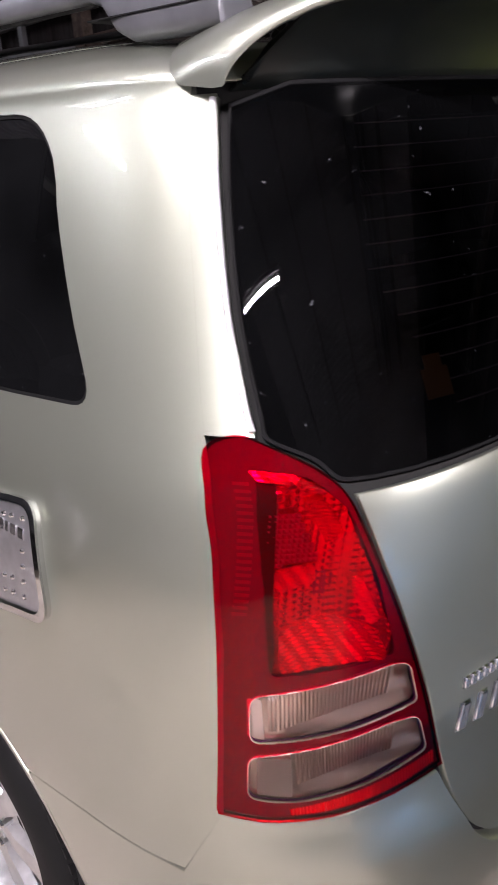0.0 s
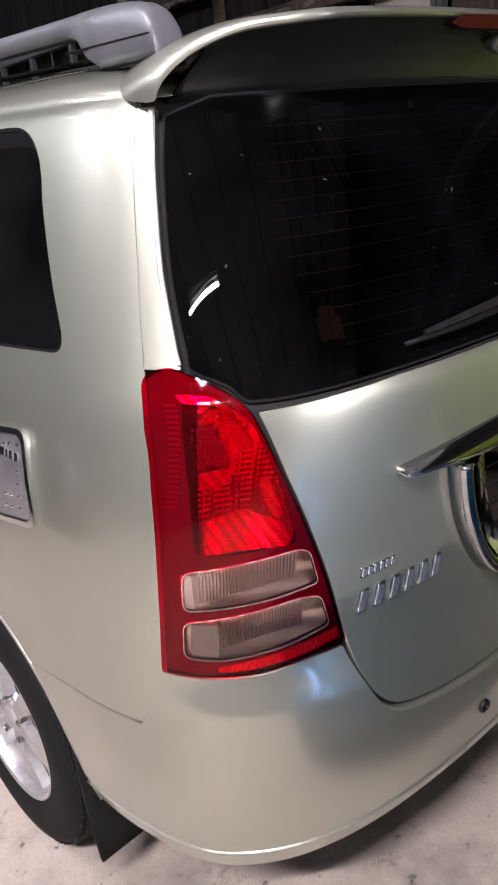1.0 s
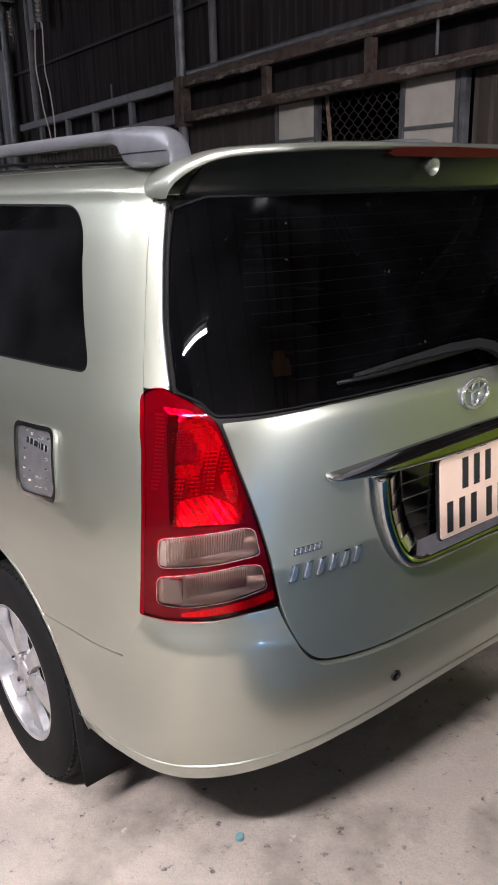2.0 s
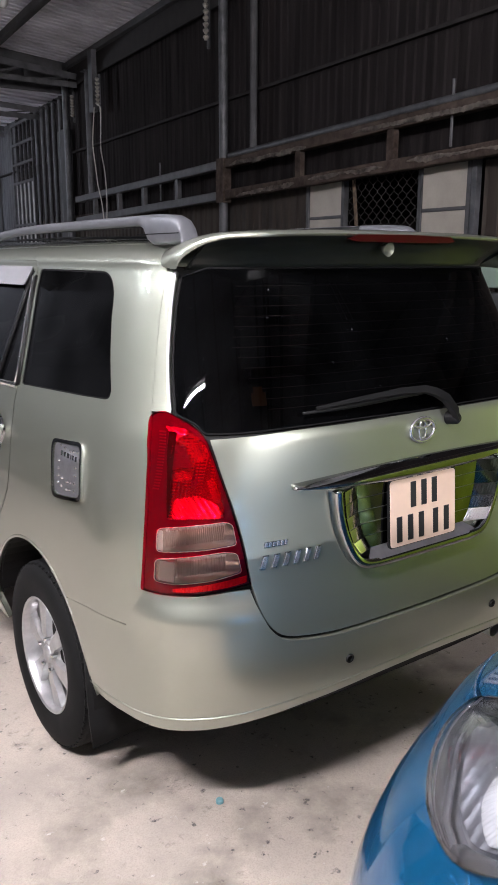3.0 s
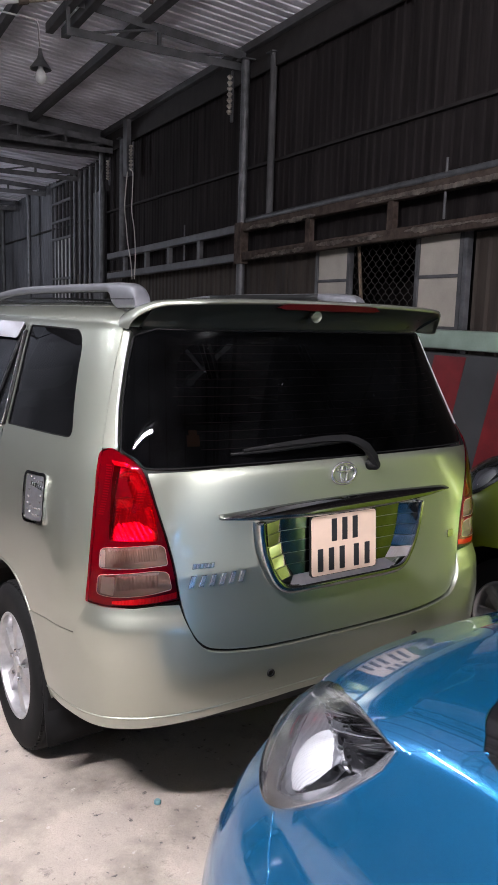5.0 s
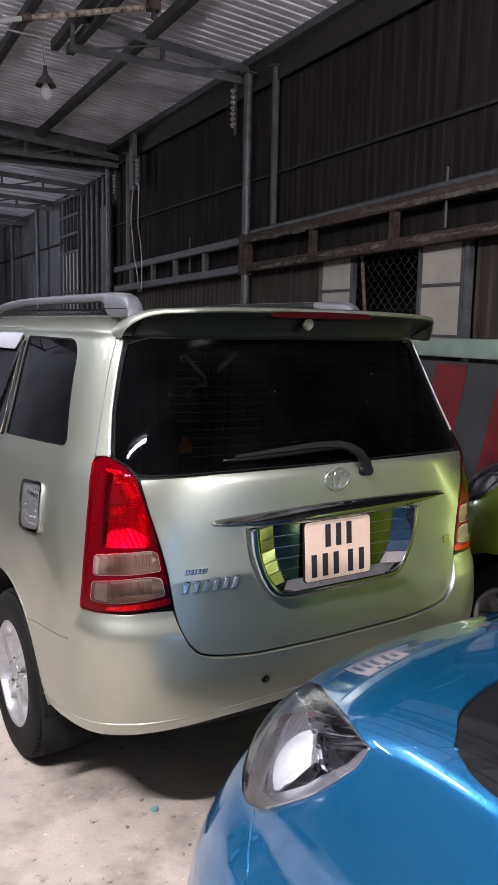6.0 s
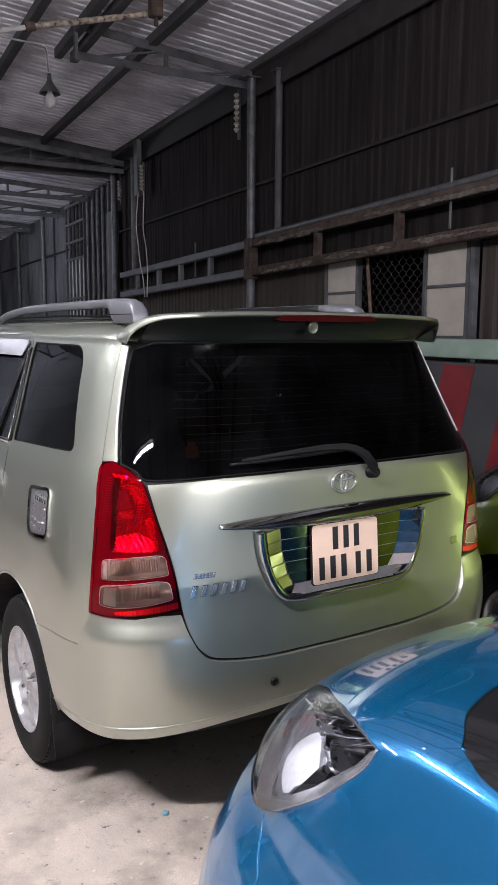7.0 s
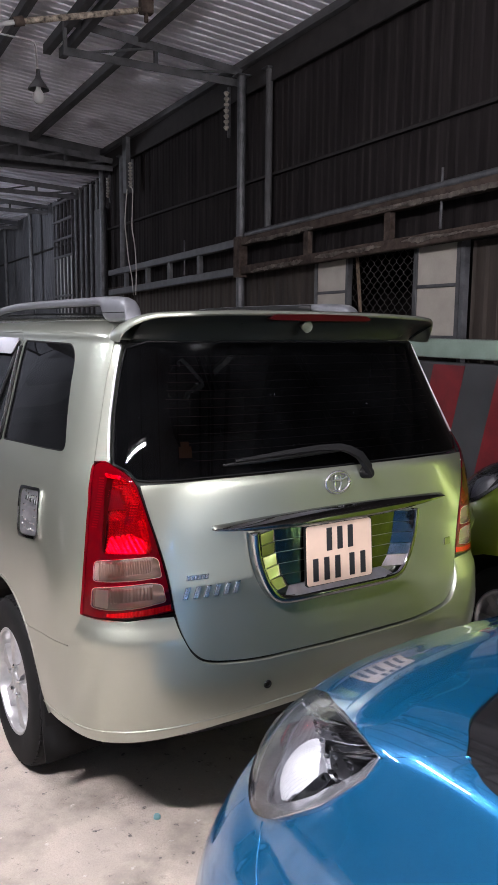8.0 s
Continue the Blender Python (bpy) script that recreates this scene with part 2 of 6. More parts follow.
def part(name, bm, material, parent, label=""):
    """Links a bmesh as one mesh object under a thing or a part."""
    me = bpy.data.meshes.new(name)
    bm.to_mesh(me)
    bm.free()
    me.materials.append(material)
    ob = new(name, me)
    if parent:
        ob.parent = parent
    return tagged(ob, label) if label else ob


def under(ob, parent, label=""):
    ob.parent = parent
    return tagged(ob, label) if label else ob


def empty(name, place=(0, 0, 0), turn=0):
    ob = new(name)
    ob.empty_display_size = 0.1
    ob.matrix_world = pose(*place, 0, 0, turn)
    return ob


def box(bm, a, b, bevel=0.0, m=None):
    """A box between two corners, with bevelled edges."""
    vs = bmesh.ops.create_cube(bm, size=1)["verts"]
    c = [(p + q) / 2 for p, q in zip(a, b)]
    d = [abs(q - p) for p, q in zip(a, b)]
    for v in vs:
        v.co = Vector((c[0] + v.co.x * d[0], c[1] + v.co.y * d[1], c[2] + v.co.z * d[2]))
    if bevel:
        es = list({e for v in vs for e in v.link_edges})
        r = bmesh.ops.bevel(bm, geom=es, offset=bevel, segments=2, affect="EDGES", profile=0.6)
        vs = list({v for f in r["faces"] for v in f.verts} | {v for v in vs if v.is_valid})
    if m is not None:
        bmesh.ops.transform(bm, matrix=m, verts=vs)
    return vs


def rod(bm, a, b, r, sides=12, r2=None):
    a, b = Vector(a), Vector(b)
    d = b - a
    m = Matrix.Translation((a + b) / 2) @ d.to_track_quat("Z", "Y").to_matrix().to_4x4()
    return bmesh.ops.create_cone(bm, cap_ends=True, segments=sides, radius1=r, radius2=r if r2 is None else r2, depth=d.length, matrix=m)["verts"]


def smooth(ob, angle=40):
    ob.data.shade_smooth()
    ob.data.set_sharp_from_angle(angle=radians(angle))
    return ob


def sweep(pts, prof, closed=True, flat=None, sizes=None):
    """Vertices and faces of a profile [(side, up)] carried along a line of points, scaled by sizes where given."""
    verts, faces, n = [], [], len(prof)
    pts = [Vector(p) for p in pts]
    for i, p in enumerate(pts):
        d = (pts[min(i + 1, len(pts) - 1)] - pts[max(i - 1, 0)]).normalized()
        up = Vector(flat or (0, 0, 1))
        side = d.cross(up).normalized()
        up = side.cross(d)
        k = sizes[i] if sizes else 1
        for a, b in prof:
            verts.append(p + side * a * k + up * b * k)
    for i in range(len(pts) - 1):
        for j in range(n):
            k = (j + 1) % n
            faces.append((i * n + j, i * n + k, (i + 1) * n + k, (i + 1) * n + j))
    faces.append(tuple(range(n - 1, -1, -1)))
    faces.append(tuple((len(pts) - 1) * n + j for j in range(n)))
    return verts, faces


def lathe(bm, prof, m, sides=48):
    """A profile [(radius, along)] turned round the local z axis."""
    rings = []
    for r, z in prof:
        rings.append([bm.verts.new(m @ Vector((r * math.cos(2 * math.pi * i / sides), r * math.sin(2 * math.pi * i / sides), z))) for i in range(sides)])
    for a, b in zip(rings, rings[1:]):
        for i in range(sides):
            j = (i + 1) % sides
            bm.faces.new((a[i], a[j], b[j], b[i]))


def spline(pts, steps=8, closed=True):
    """A smooth line through points, each (u, v) or, for a corner, (u, v, 1)."""
    out, n = [], len(pts)
    last = n if closed else n - 1
    for i in range(last):
        p0, p1, p2, p3 = (pts[(i + k) % n] if closed else pts[max(0, min(n - 1, i + k))] for k in (-1, 0, 1, 2))
        a, b = Vector(p1[:2]), Vector(p2[:2])
        t1 = (b - Vector(p0[:2])) * 0.5 if len(p1) < 3 else (b - a) * 0.9
        t2 = (Vector(p3[:2]) - a) * 0.5 if len(p2) < 3 else (b - a) * 0.9
        lim = (b - a).length * 1.1
        t1, t2 = (t * min(1, lim / max(t.length, 1e-6)) for t in (t1, t2))
        for k in range(steps):
            t = k / steps
            out.append(tuple(a * (2 * t**3 - 3 * t**2 + 1) + t1 * (t**3 - 2 * t**2 + t) + b * (3 * t**2 - 2 * t**3) + t2 * (t**3 - t**2)))
    if not closed:
        out.append(tuple(pts[-1][:2]))
    return out


def rounded(pts, r, steps=6):
    """A polygon with its corners rounded by r (or by a third number of a point)."""
    out, n = [], len(pts)
    for i in range(n):
        p, a, b = (Vector(pts[j][:2]) for j in (i, i - 1, (i + 1) % n))
        q = pts[i][2] if len(pts[i]) > 2 else r
        da, db = (a - p), (b - p)
        k = min(q, da.length * 0.49, db.length * 0.49)
        s, e = p + da.normalized() * k, p + db.normalized() * k
        for j in range(steps + 1):
            t = j / steps
            out.append(tuple(s * (1 - t) ** 2 + p * 2 * t * (1 - t) + e * t * t))
    return out


def inside(p, poly):
    c, n = False, len(poly)
    for i in range(n):
        (x1, y1), (x2, y2) = poly[i], poly[i - 1]
        if (y1 > p[1]) != (y2 > p[1]) and p[0] < (x2 - x1) * (p[1] - y1) / (y2 - y1) + x1:
            c = not c
    return c


def dense(poly, step):
    out, n = [], len(poly)
    for i in range(n):
        a, b = Vector(poly[i]), Vector(poly[(i + 1) % n])
        if (b - a).length < 1e-5:
            continue
        k = max(1, int((b - a).length / step))
        out += [tuple(a + (b - a) * j / k) for j in range(k)]
    return out


def shell(name, outer, surface, material, lift=0.0, depth=0.012, step=0.03, holes=(), turn=0.004):
    """A panel cut out of a surface(u, v) by an outline, with holes, its edges turned in by depth."""
    loops = [dense(l, step) for l in (outer, *holes)]
    pts, edges = [], []
    for l in loops:
        k = len(pts)
        pts += l
        edges += [(k + i, k + (i + 1) % len(l)) for i in range(len(l))]
    us, vs = [p[0] for p in loops[0]], [p[1] for p in loops[0]]
    nu, nv = int((max(us) - min(us)) / step) + 1, int((max(vs) - min(vs)) / step) + 1
    rim = np.array(pts)
    for i in range(1, nu):
        for j in range(1, nv):
            p = (min(us) + (i + 0.5 * (j % 2)) * step, min(vs) + j * step)
            if np.min((rim[:, 0] - p[0]) ** 2 + (rim[:, 1] - p[1]) ** 2) > (0.45 * step) ** 2 and inside(p, loops[0]) and not any(inside(p, h) for h in loops[1:]):
                pts.append(p)
    vout, _, fout, *_ = delaunay_2d_cdt([Vector(p) for p in pts], edges, [], 0, 1e-6)
    good = []
    for f in fout:
        c = (sum(vout[i][0] for i in f) / 3, sum(vout[i][1] for i in f) / 3)
        if inside(c, loops[0]) and not any(inside(c, h) for h in loops[1:]):
            good.append(tuple(f))
    # drop slivers that hang loose from the panel
    root = list(range(len(vout)))

    def top(i):
        while root[i] != i:
            root[i] = root[root[i]]
            i = root[i]
        return i
    for f in good:
        root[top(f[1])] = top(f[0])
        root[top(f[2])] = top(f[0])
    sizes = collections.Counter(top(f[0]) for f in good)
    main = sizes.most_common(1)[0][0]
    good = [f for f in good if top(f[0]) == main]
    index = {(round(vout[i][0], 5), round(vout[i][1], 5)): i for f in good for i in f}
    kept = {(round(vout[i][0], 5), round(vout[i][1], 5)) for f in good for i in f}
    place, facing = [], []
    for p in vout:
        c, n = at(surface, p[0], p[1])
        place.append(c + n * lift)
        facing.append(n)
    if good:
        a, b, c = good[0]
        if (place[b] - place[a]).cross(place[c] - place[a]).dot(facing[a]) < 0:
            good = [f[::-1] for f in good]
    verts, normals, faces = list(place), list(facing), list(good)
    for l in loops:
        area = sum(l[i - 1][0] * l[i][1] - l[i][0] * l[i - 1][1] for i in range(len(l)))
        k, n, rim_of = len(verts), len(l), []
        for i in range(n):
            c, nn = at(surface, *l[i])
            d1, _ = at(surface, *l[(i + 1) % n])
            d0, _ = at(surface, *l[i - 1])
            out = (d1 - d0).cross(nn).normalized()
            if (area < 0) != (l is not loops[0]):
                out = -out
            verts += [c + nn * lift, c + nn * (lift - turn) + out * turn * 0.3, c + nn * (lift - depth)]
            normals += [nn, (nn * 0.3 + out).normalized(), out]
            rim_of.append(index.get((round(l[i][0], 5), round(l[i][1], 5)), k + 3 * i))
        for i in range(n):
            j = (i + 1) % n
            mid = ((l[i][0] + l[j][0]) / 2, (l[i][1] + l[j][1]) / 2)
            if any((round(p[0], 5), round(p[1], 5)) not in kept for p in (l[i], l[j])):
                continue
            if any(h is not l and inside(mid, h) for h in loops[1:]) or (l is not loops[0] and not inside(mid, loops[0])):
                continue
            for q in (0, 1):
                f = (k + 3 * i + q, k + 3 * j + q, k + 3 * j + q + 1, k + 3 * i + q + 1)
                x = (verts[f[1]] - verts[f[0]]).cross(verts[f[3]] - verts[f[0]])
                keep = x.dot(normals[f[0] + 1 - q]) > 0
                if q == 0:
                    f = (rim_of[i], rim_of[j], f[2], f[3])
                faces.append(f if keep else f[::-1])
    return mesh_object(name, verts, faces, material, normals)


def beads(name, poly, surface, material, lift, pu, pv, tall, shake=0.25, seed=3):
    """Rows of small flat-sided prisms over a patch of a surface, each with its tip a little off the middle."""
    rnd = random.Random(seed)
    us, vs = [p[0] for p in poly], [p[1] for p in poly]
    verts, faces = [], []
    u0, v0 = min(us), min(vs)
    for i in range(int((max(us) - u0) / pu) + 1):
        for j in range(int((max(vs) - v0) / pv) + 1):
            a, b = u0 + i * pu, v0 + j * pv
            if not inside((a + pu / 2, b + pv / 2), poly):
                continue
            k = len(verts)
            for du, dv in ((0, 0), (1, 0), (1, 1), (0, 1)):
                c, n = at(surface, a + du * pu, b + dv * pv)
                verts.append(c + n * lift)
            c, n = at(surface, a + pu * (0.5 + rnd.uniform(-shake, shake)), b + pv * (0.5 + rnd.uniform(-shake, shake)))
            verts.append(c + n * (lift + tall * rnd.uniform(0.6, 1.2)))
            for q in range(4):
                f = (k + q, k + (q + 1) % 4, k + 4)
                x = (verts[f[1]] - verts[f[0]]).cross(verts[f[2]] - verts[f[0]])
                faces.append(f if x.dot(n) > 0 else f[::-1])
    return mesh_object(name, verts, faces, material, smooth=False)


def ridges(name, upper, lower, count, surface, material, lift, tall):
    """Fine upright ridges between two lines on a surface, each line given by its points (u, v) in order of u."""
    verts, faces = [], []
    us = np.linspace(max(upper[0][0], lower[0][0]), min(upper[-1][0], lower[-1][0]), 2 * count + 1)
    for i, u in enumerate(us):
        for line in (upper, lower):
            v = float(np.interp(u, [p[0] for p in line], [p[1] for p in line]))
            c, n = at(surface, u, v)
            verts.append(c + n * (lift + tall * (i % 2)))
    for i in range(2 * count):
        f = (2 * i, 2 * i + 1, 2 * i + 3, 2 * i + 2)
        x = (verts[f[1]] - verts[f[0]]).cross(verts[f[3]] - verts[f[0]])
        faces.append(f if x.dot(n) > 0 else f[::-1])
    return mesh_object(name, verts, faces, material, smooth=False)


def table(rows):
    """A smooth function through (z, value, ...) rows."""
    zs = [r[0] for r in rows]

    def f(z):
        if z <= zs[0]:
            return rows[0][1:]
        if z >= zs[-1]:
            return rows[-1][1:]
        i = max(k for k in range(len(zs)) if zs[k] <= z)
        i = min(i, len(zs) - 2)
        t = (z - zs[i]) / (zs[i + 1] - zs[i])
        out = []
        for k in range(1, len(rows[0])):
            p1, p2 = rows[i][k], rows[i + 1][k]
            h = zs[i + 1] - zs[i]
            m1 = (p2 - rows[i - 1][k]) / (zs[i + 1] - zs[i - 1]) if i > 0 else (p2 - p1) / h
            m2 = (rows[i + 2][k] - p1) / (zs[i + 2] - zs[i]) if i < len(zs) - 2 else (p2 - p1) / h
            out.append(p1 * (2 * t**3 - 3 * t**2 + 1) + h * m1 * (t**3 - 2 * t**2 + t) + p2 * (3 * t**2 - 2 * t**3) + h * m2 * (t**3 - t**2))
        return out
    return f


# ---- the silver car's body surface ----
# z, half width, rearmost y, roundness of the corner
SECTION = table([
    (0.30, 0.830, 0.110, 3.6), (0.40, 0.858, 0.062, 3.8), (0.50, 0.870, 0.038, 3.9), (0.60, 0.874, 0.030, 3.95), (0.70, 0.876, 0.040, 3.95),
    (0.82, 0.875, 0.058, 3.95), (0.95, 0.868, 0.066, 3.9), (1.08, 0.850, 0.068, 3.8), (1.17, 0.826, 0.070, 3.7), (1.195, 0.8175, 0.0724, 3.67), (1.212, 0.811, 0.0775, 3.65), (1.24, 0.800, 0.094, 3.6),
    (1.32, 0.770, 0.130, 3.5), (1.45, 0.722, 0.188, 3.5), (1.55, 0.685, 0.230, 3.5), (1.62, 0.655, 0.262, 3.5),
])
CORNER, NOSE, TOP = 0.65, 3.95, 1.62
TURNS = []
_a, _p = 0.0, None
for _i in range(401):
    _f = _i / 400 * math.pi / 2
    _q = (0.875 * math.sin(_f) ** (2 / 3.95), 0.59 * (1 - math.cos(_f) ** (2 / 3.95)))
    _a += math.hypot(_q[0] - _p[0], _q[1] - _p[1]) if _p else 0
    _p = _q
    TURNS.append(_a)
ROUND = TURNS[-1]
ROOFLINE = table([(2.6, 1.725), (2.9, 1.70), (3.15, 1.56), (3.4, 1.34), (3.65, 1.10), (3.9, 1.04), (4.3, 0.96), (4.6, 0.86)])


def angle_of(s):
    return math.radians(90) * float(np.interp(s, TURNS, np.linspace(0, 1, 401)))


def spread(x):
    """The skin's half on the far side of the plate is widened to fit the camera's view."""
    return x + 0.05 * max(0.0, x) ** 2


def body(s, v):
    """The car's skin: s runs round it from the middle of the rear, v is the height, and past TOP it goes on over the roof."""
    a = abs(s)
    z = min(v, TOP)
    w, r, n = SECTION(z)
    b = CORNER - r
    if a <= ROUND:
        f = angle_of(a)
        x, y = w * math.sin(f) ** (2 / n), r + b * (1 - math.cos(f) ** (2 / n))
    elif a <= ROUND + NOSE - CORNER:
        x, y = w, CORNER + a - ROUND
    else:
        f = angle_of(max(0.0, 2 * ROUND + NOSE - CORNER - a))
        x, y = w * math.sin(f) ** (2 / n), NOSE + 0.6 * math.cos(f) ** (2 / n)
    x *= 1 - 0.012 * ((y - 1.7) / 2.0) ** 2
    if v > TOP:
        f = min(1.0, (v - TOP) / 0.5) * math.pi / 2
        k = math.cos(f) ** 0.55
        x, y, z = x * k, 2.0 + (y - 2.0) * k, TOP + 0.10 * math.sin(f) ** 0.9
    if y > 2.6 and z > 0.8:
        z = 0.8 + (z - 0.8) * (ROOFLINE(y)[0] - 0.8) / 0.925
    return Vector((spread(math.copysign(x, s)), y, z))


def by_x(x, z):
    """s of the point on the rear at x and height z."""
    w, r, n = SECTION(z)
    y = r + (CORNER - r) * 0.3
    k = 1 - 0.012 * ((y - 1.7) / 2.0) ** 2
    f = math.asin(min(1, abs(x) / (w * k)) ** (n / 2))
    return math.copysign(float(np.interp(f / math.radians(90), np.linspace(0, 1, 401), TURNS)), x)


def by_y(y, z):
    """s (positive) of the point on the side at y and height z."""
    if y >= CORNER:
        return ROUND + y - CORNER
    w, r, n = SECTION(z)
    f = math.acos(max(0.0, 1 - (y - r) / (CORNER - r)) ** (n / 2))
    return float(np.interp(f / math.radians(90), np.linspace(0, 1, 401), TURNS))


class Skin:
    """One side of a surface: u runs outwards from its middle line."""

    def __init__(self, fn, side=1):
        self.fn, self.side = fn, side

    def __call__(self, u, v):
        return self.fn(u * self.side, v)


def at(surface, u, v, e=0.002):
    c = surface(u, v)
    n = (surface(u + e, v) - surface(u - e, v)).cross(surface(u, v + e) - surface(u, v - e)).normalized()
    return c, -n if isinstance(surface, Skin) and surface.side < 0 else n


def rx(x, z, *r):
    return (by_x(x, z), z, *r)


def sy(y, z, *r):
    return (by_y(y, z), z, *r)


# outlines on the skin, right half; mirrored for the left
LAMP_IN = [rx(0.596, 0.815), rx(0.611, 0.909), rx(0.629, 0.99), rx(0.650, 1.07), rx(0.668, 1.147), rx(0.679, 1.20), rx(0.694, 1.228), rx(0.718, 1.250)]
LAMP_OUT = [sy(0.290, 1.259), sy(0.318, 1.243), sy(0.299, 1.19), sy(0.281, 1.13), sy(0.266, 1.02), sy(0.262, 0.90), sy(0.264, 0.806)]
LAMP_LOW = [sy(0.262, 0.800), sy(0.214, 0.796), rx(0.737, 0.798), rx(0.668, 0.805)]
HATCH_SIDE = [rx(0.36, 0.637), rx(0.50, 0.657), rx(0.545, 0.688), rx(0.574, 0.743), rx(0.590, 0.808), rx(0.605, 0.909), rx(0.623, 0.99), rx(0.644, 1.07), rx(0.661, 1.147), rx(0.669, 1.196)]
GLASS_SIDE = [rx(0.235, 1.216), rx(0.45, 1.214), rx(0.672, 1.209), rx(0.690, 1.233), rx(0.716, 1.2545), rx(0.712, 1.275), rx(0.686, 1.387), rx(0.645, 1.525), rx(0.615, 1.600)]
ARCH_Y, ARCH_Z, ARCH_R = 0.945, 0.315, 0.43
ARCH = [sy(ARCH_Y + ARCH_R * math.cos(a), ARCH_Z + ARCH_R * math.sin(a)) for a in np.linspace(radians(130), radians(12), 24)]
DOOR_REAR = [sy(1.386, 0.405), sy(1.396, 0.458), sy(1.351, 0.593), sy(1.273, 0.709), sy(1.137, 0.876), sy(1.122, 1.067), sy(1.155, 1.205), sy(1.22, 1.40), sy(1.285, 1.60)]
QUARTER_GLASS = rounded([sy(1.128, 1.229, 0.015), sy(0.482, 1.264, 0.05), sy(0.597, 1.437, 0.12), sy(0.70, 1.606, 0.075), sy(1.262, 1.608, 0.015)], 0.02)
DOOR_GLASS = rounded([sy(1.200, 1.228, 0.015), sy(1.322, 1.606, 0.02), sy(2.20, 1.600, 0.04), sy(2.24, 1.190, 0.02)], 0.02)
FRONT_GLASS = rounded([sy(2.34, 1.185), sy(2.32, 1.595), sy(2.75, 1.595), sy(3.25, 1.20)], 0.04)


def both(half, low=None):
    """A closed outline from its right half, going round by the left."""
    return [p[:2] for p in half] + [(-p[0], p[1]) for p in reversed(half)]


def flat2(pts):
    return [p[:2] for p in pts]


def glass_skin(s, v):
    """The rear window: an even curve, straight from sill to roof."""
    t = (v - 1.20) / 0.42
    w, r, n, a = 0.814 - 0.159 * t, 0.080 + 0.182 * t, 3.6 - 0.1 * t, abs(s)
    f = angle_of(min(a, ROUND))
    x, y = w * math.sin(f) ** (2 / n), r + (CORNER - r) * (1 - math.cos(f) ** (2 / n))
    return Vector((spread(math.copysign(x * (1 - 0.012 * ((y - 1.7) / 2.0) ** 2), s)), y, v))


def silver_car():
    car = empty("van", (0, 0, 0))
    tagged(car, "silver-green people carrier with tinted windows, parked on concrete", "car")
    lamp = spline(flat2(LAMP_IN + LAMP_OUT), 5, closed=False) + flat2(LAMP_LOW)
    hatch_half = [(0, 0.630), (by_x(0.2, 0.632), 0.632)] + flat2(HATCH_SIDE)
    hatch = both(spline(hatch_half, 5, closed=False) + [(by_x(0.45, 1.208), 1.2085), (0, 1.2105)])
    glass = both(spline([(0, 1.2165)] + flat2(GLASS_SIDE), 5, closed=False) + [(by_x(0.56, 1.615), 1.618), (0, 1.619)])
    end = 2 * ROUND + NOSE - CORNER

    # dark inner body with the openings
    holes = [glass, [(s, v) for s, v in lamp], [(-s, v) for s, v in lamp]]
    for k in (1, -1):
        for q in (QUARTER_GLASS, DOOR_GLASS, FRONT_GLASS):
            holes.append([(k * s, v) for s, v in q])
    curve = [(by_y(ARCH_Y + 0.425 * math.cos(a), 0.5), ARCH_Z + 0.425 * math.sin(a)) for a in np.linspace(math.asin(0.08 / 0.425), math.pi - math.asin(0.08 / 0.425), 24)]
    foot = [(-s, v) for s, v in curve] + curve[::-1]
    core = shell("inner_body", [(-end + 0.01, 0.395)] + foot + [(end - 0.01, 0.395), (end - 0.01, 2.08), (-end + 0.01, 2.08)], body, VOID, -0.016, 0.004, 0.07, holes)
    under(core, car)
    bm = bmesh.new()
    box(bm, (-0.74, 0.30, 0.34), (0.74, 4.35, 0.40), 0.02)
    box(bm, (-0.55, 0.95, 0.24), (-0.40, 4.0, 0.345), 0.01)
    box(bm, (0.40, 0.95, 0.24), (0.55, 4.0, 0.345), 0.01)
    rod(bm, (-0.70, 0.945, 0.31), (0.70, 0.945, 0.31), 0.045)
    part("underbody", bm, VOID, car)

    bm = bmesh.new()
    lathe(bm, [(0.026, 0.50), (0.026, 0.10), (0.030, 0.07), (0.030, 0.0), (0.0285, -0.002), (0.0265, 0.0), (0.0265, 0.10), (0.0, 0.12)], Matrix.Translation((0.515, 0.135, 0.352)) @ Matrix.Rotation(radians(-86), 4, "X"), 24)
    smooth(part("tailpipe", bm, BRUSHED, car, "bright steel tailpipe under the bumper"))

    # tailgate, glass and bumper
    gate = under(shell("tailgate", hatch, body, SILVER, 0.0, 0.02, 0.025, turn=0.005), car)
    pane_ob = under(shell("rear_window", glass, glass_skin, TINT, -0.004, 0.004, 0.03), car, "dark tinted rear window with heating wires")
    ring = both(spline([(0, 1.2125)] + flat2(GLASS_SIDE), 5, closed=False) + [(by_x(0.56, 1.615), 1.622), (0, 1.623)])
    inner = [(s * 0.997, 1.415 + (v - 1.415) * 0.988) for s, v in ring]
    under(shell("window_seal", ring, glass_skin, SEAL, -0.002, 0.012, 0.03, [inner]), pane_ob)
    frit = [(s * 0.80, 1.425 + (v - 1.415) * 0.80) for s, v in rounded([(by_x(0.70, 1.24), 1.215), (by_x(0.62, 1.6), 1.615), (-by_x(0.62, 1.6), 1.615), (-by_x(0.70, 1.24), 1.215)], 0.16)]
    under(shell("dark_border", inner, glass_skin, SEAL, -0.014, 0.003, 0.04, [frit]), pane_ob)
    # pale strip that stands in for light caught on the pillar edge
    edge = spline(flat2([(by_x(x, z), z) for x, z in ((0.722, 1.262), (0.718, 1.283), (0.692, 1.389), (0.651, 1.527), (0.622, 1.606))]), 5, closed=False)
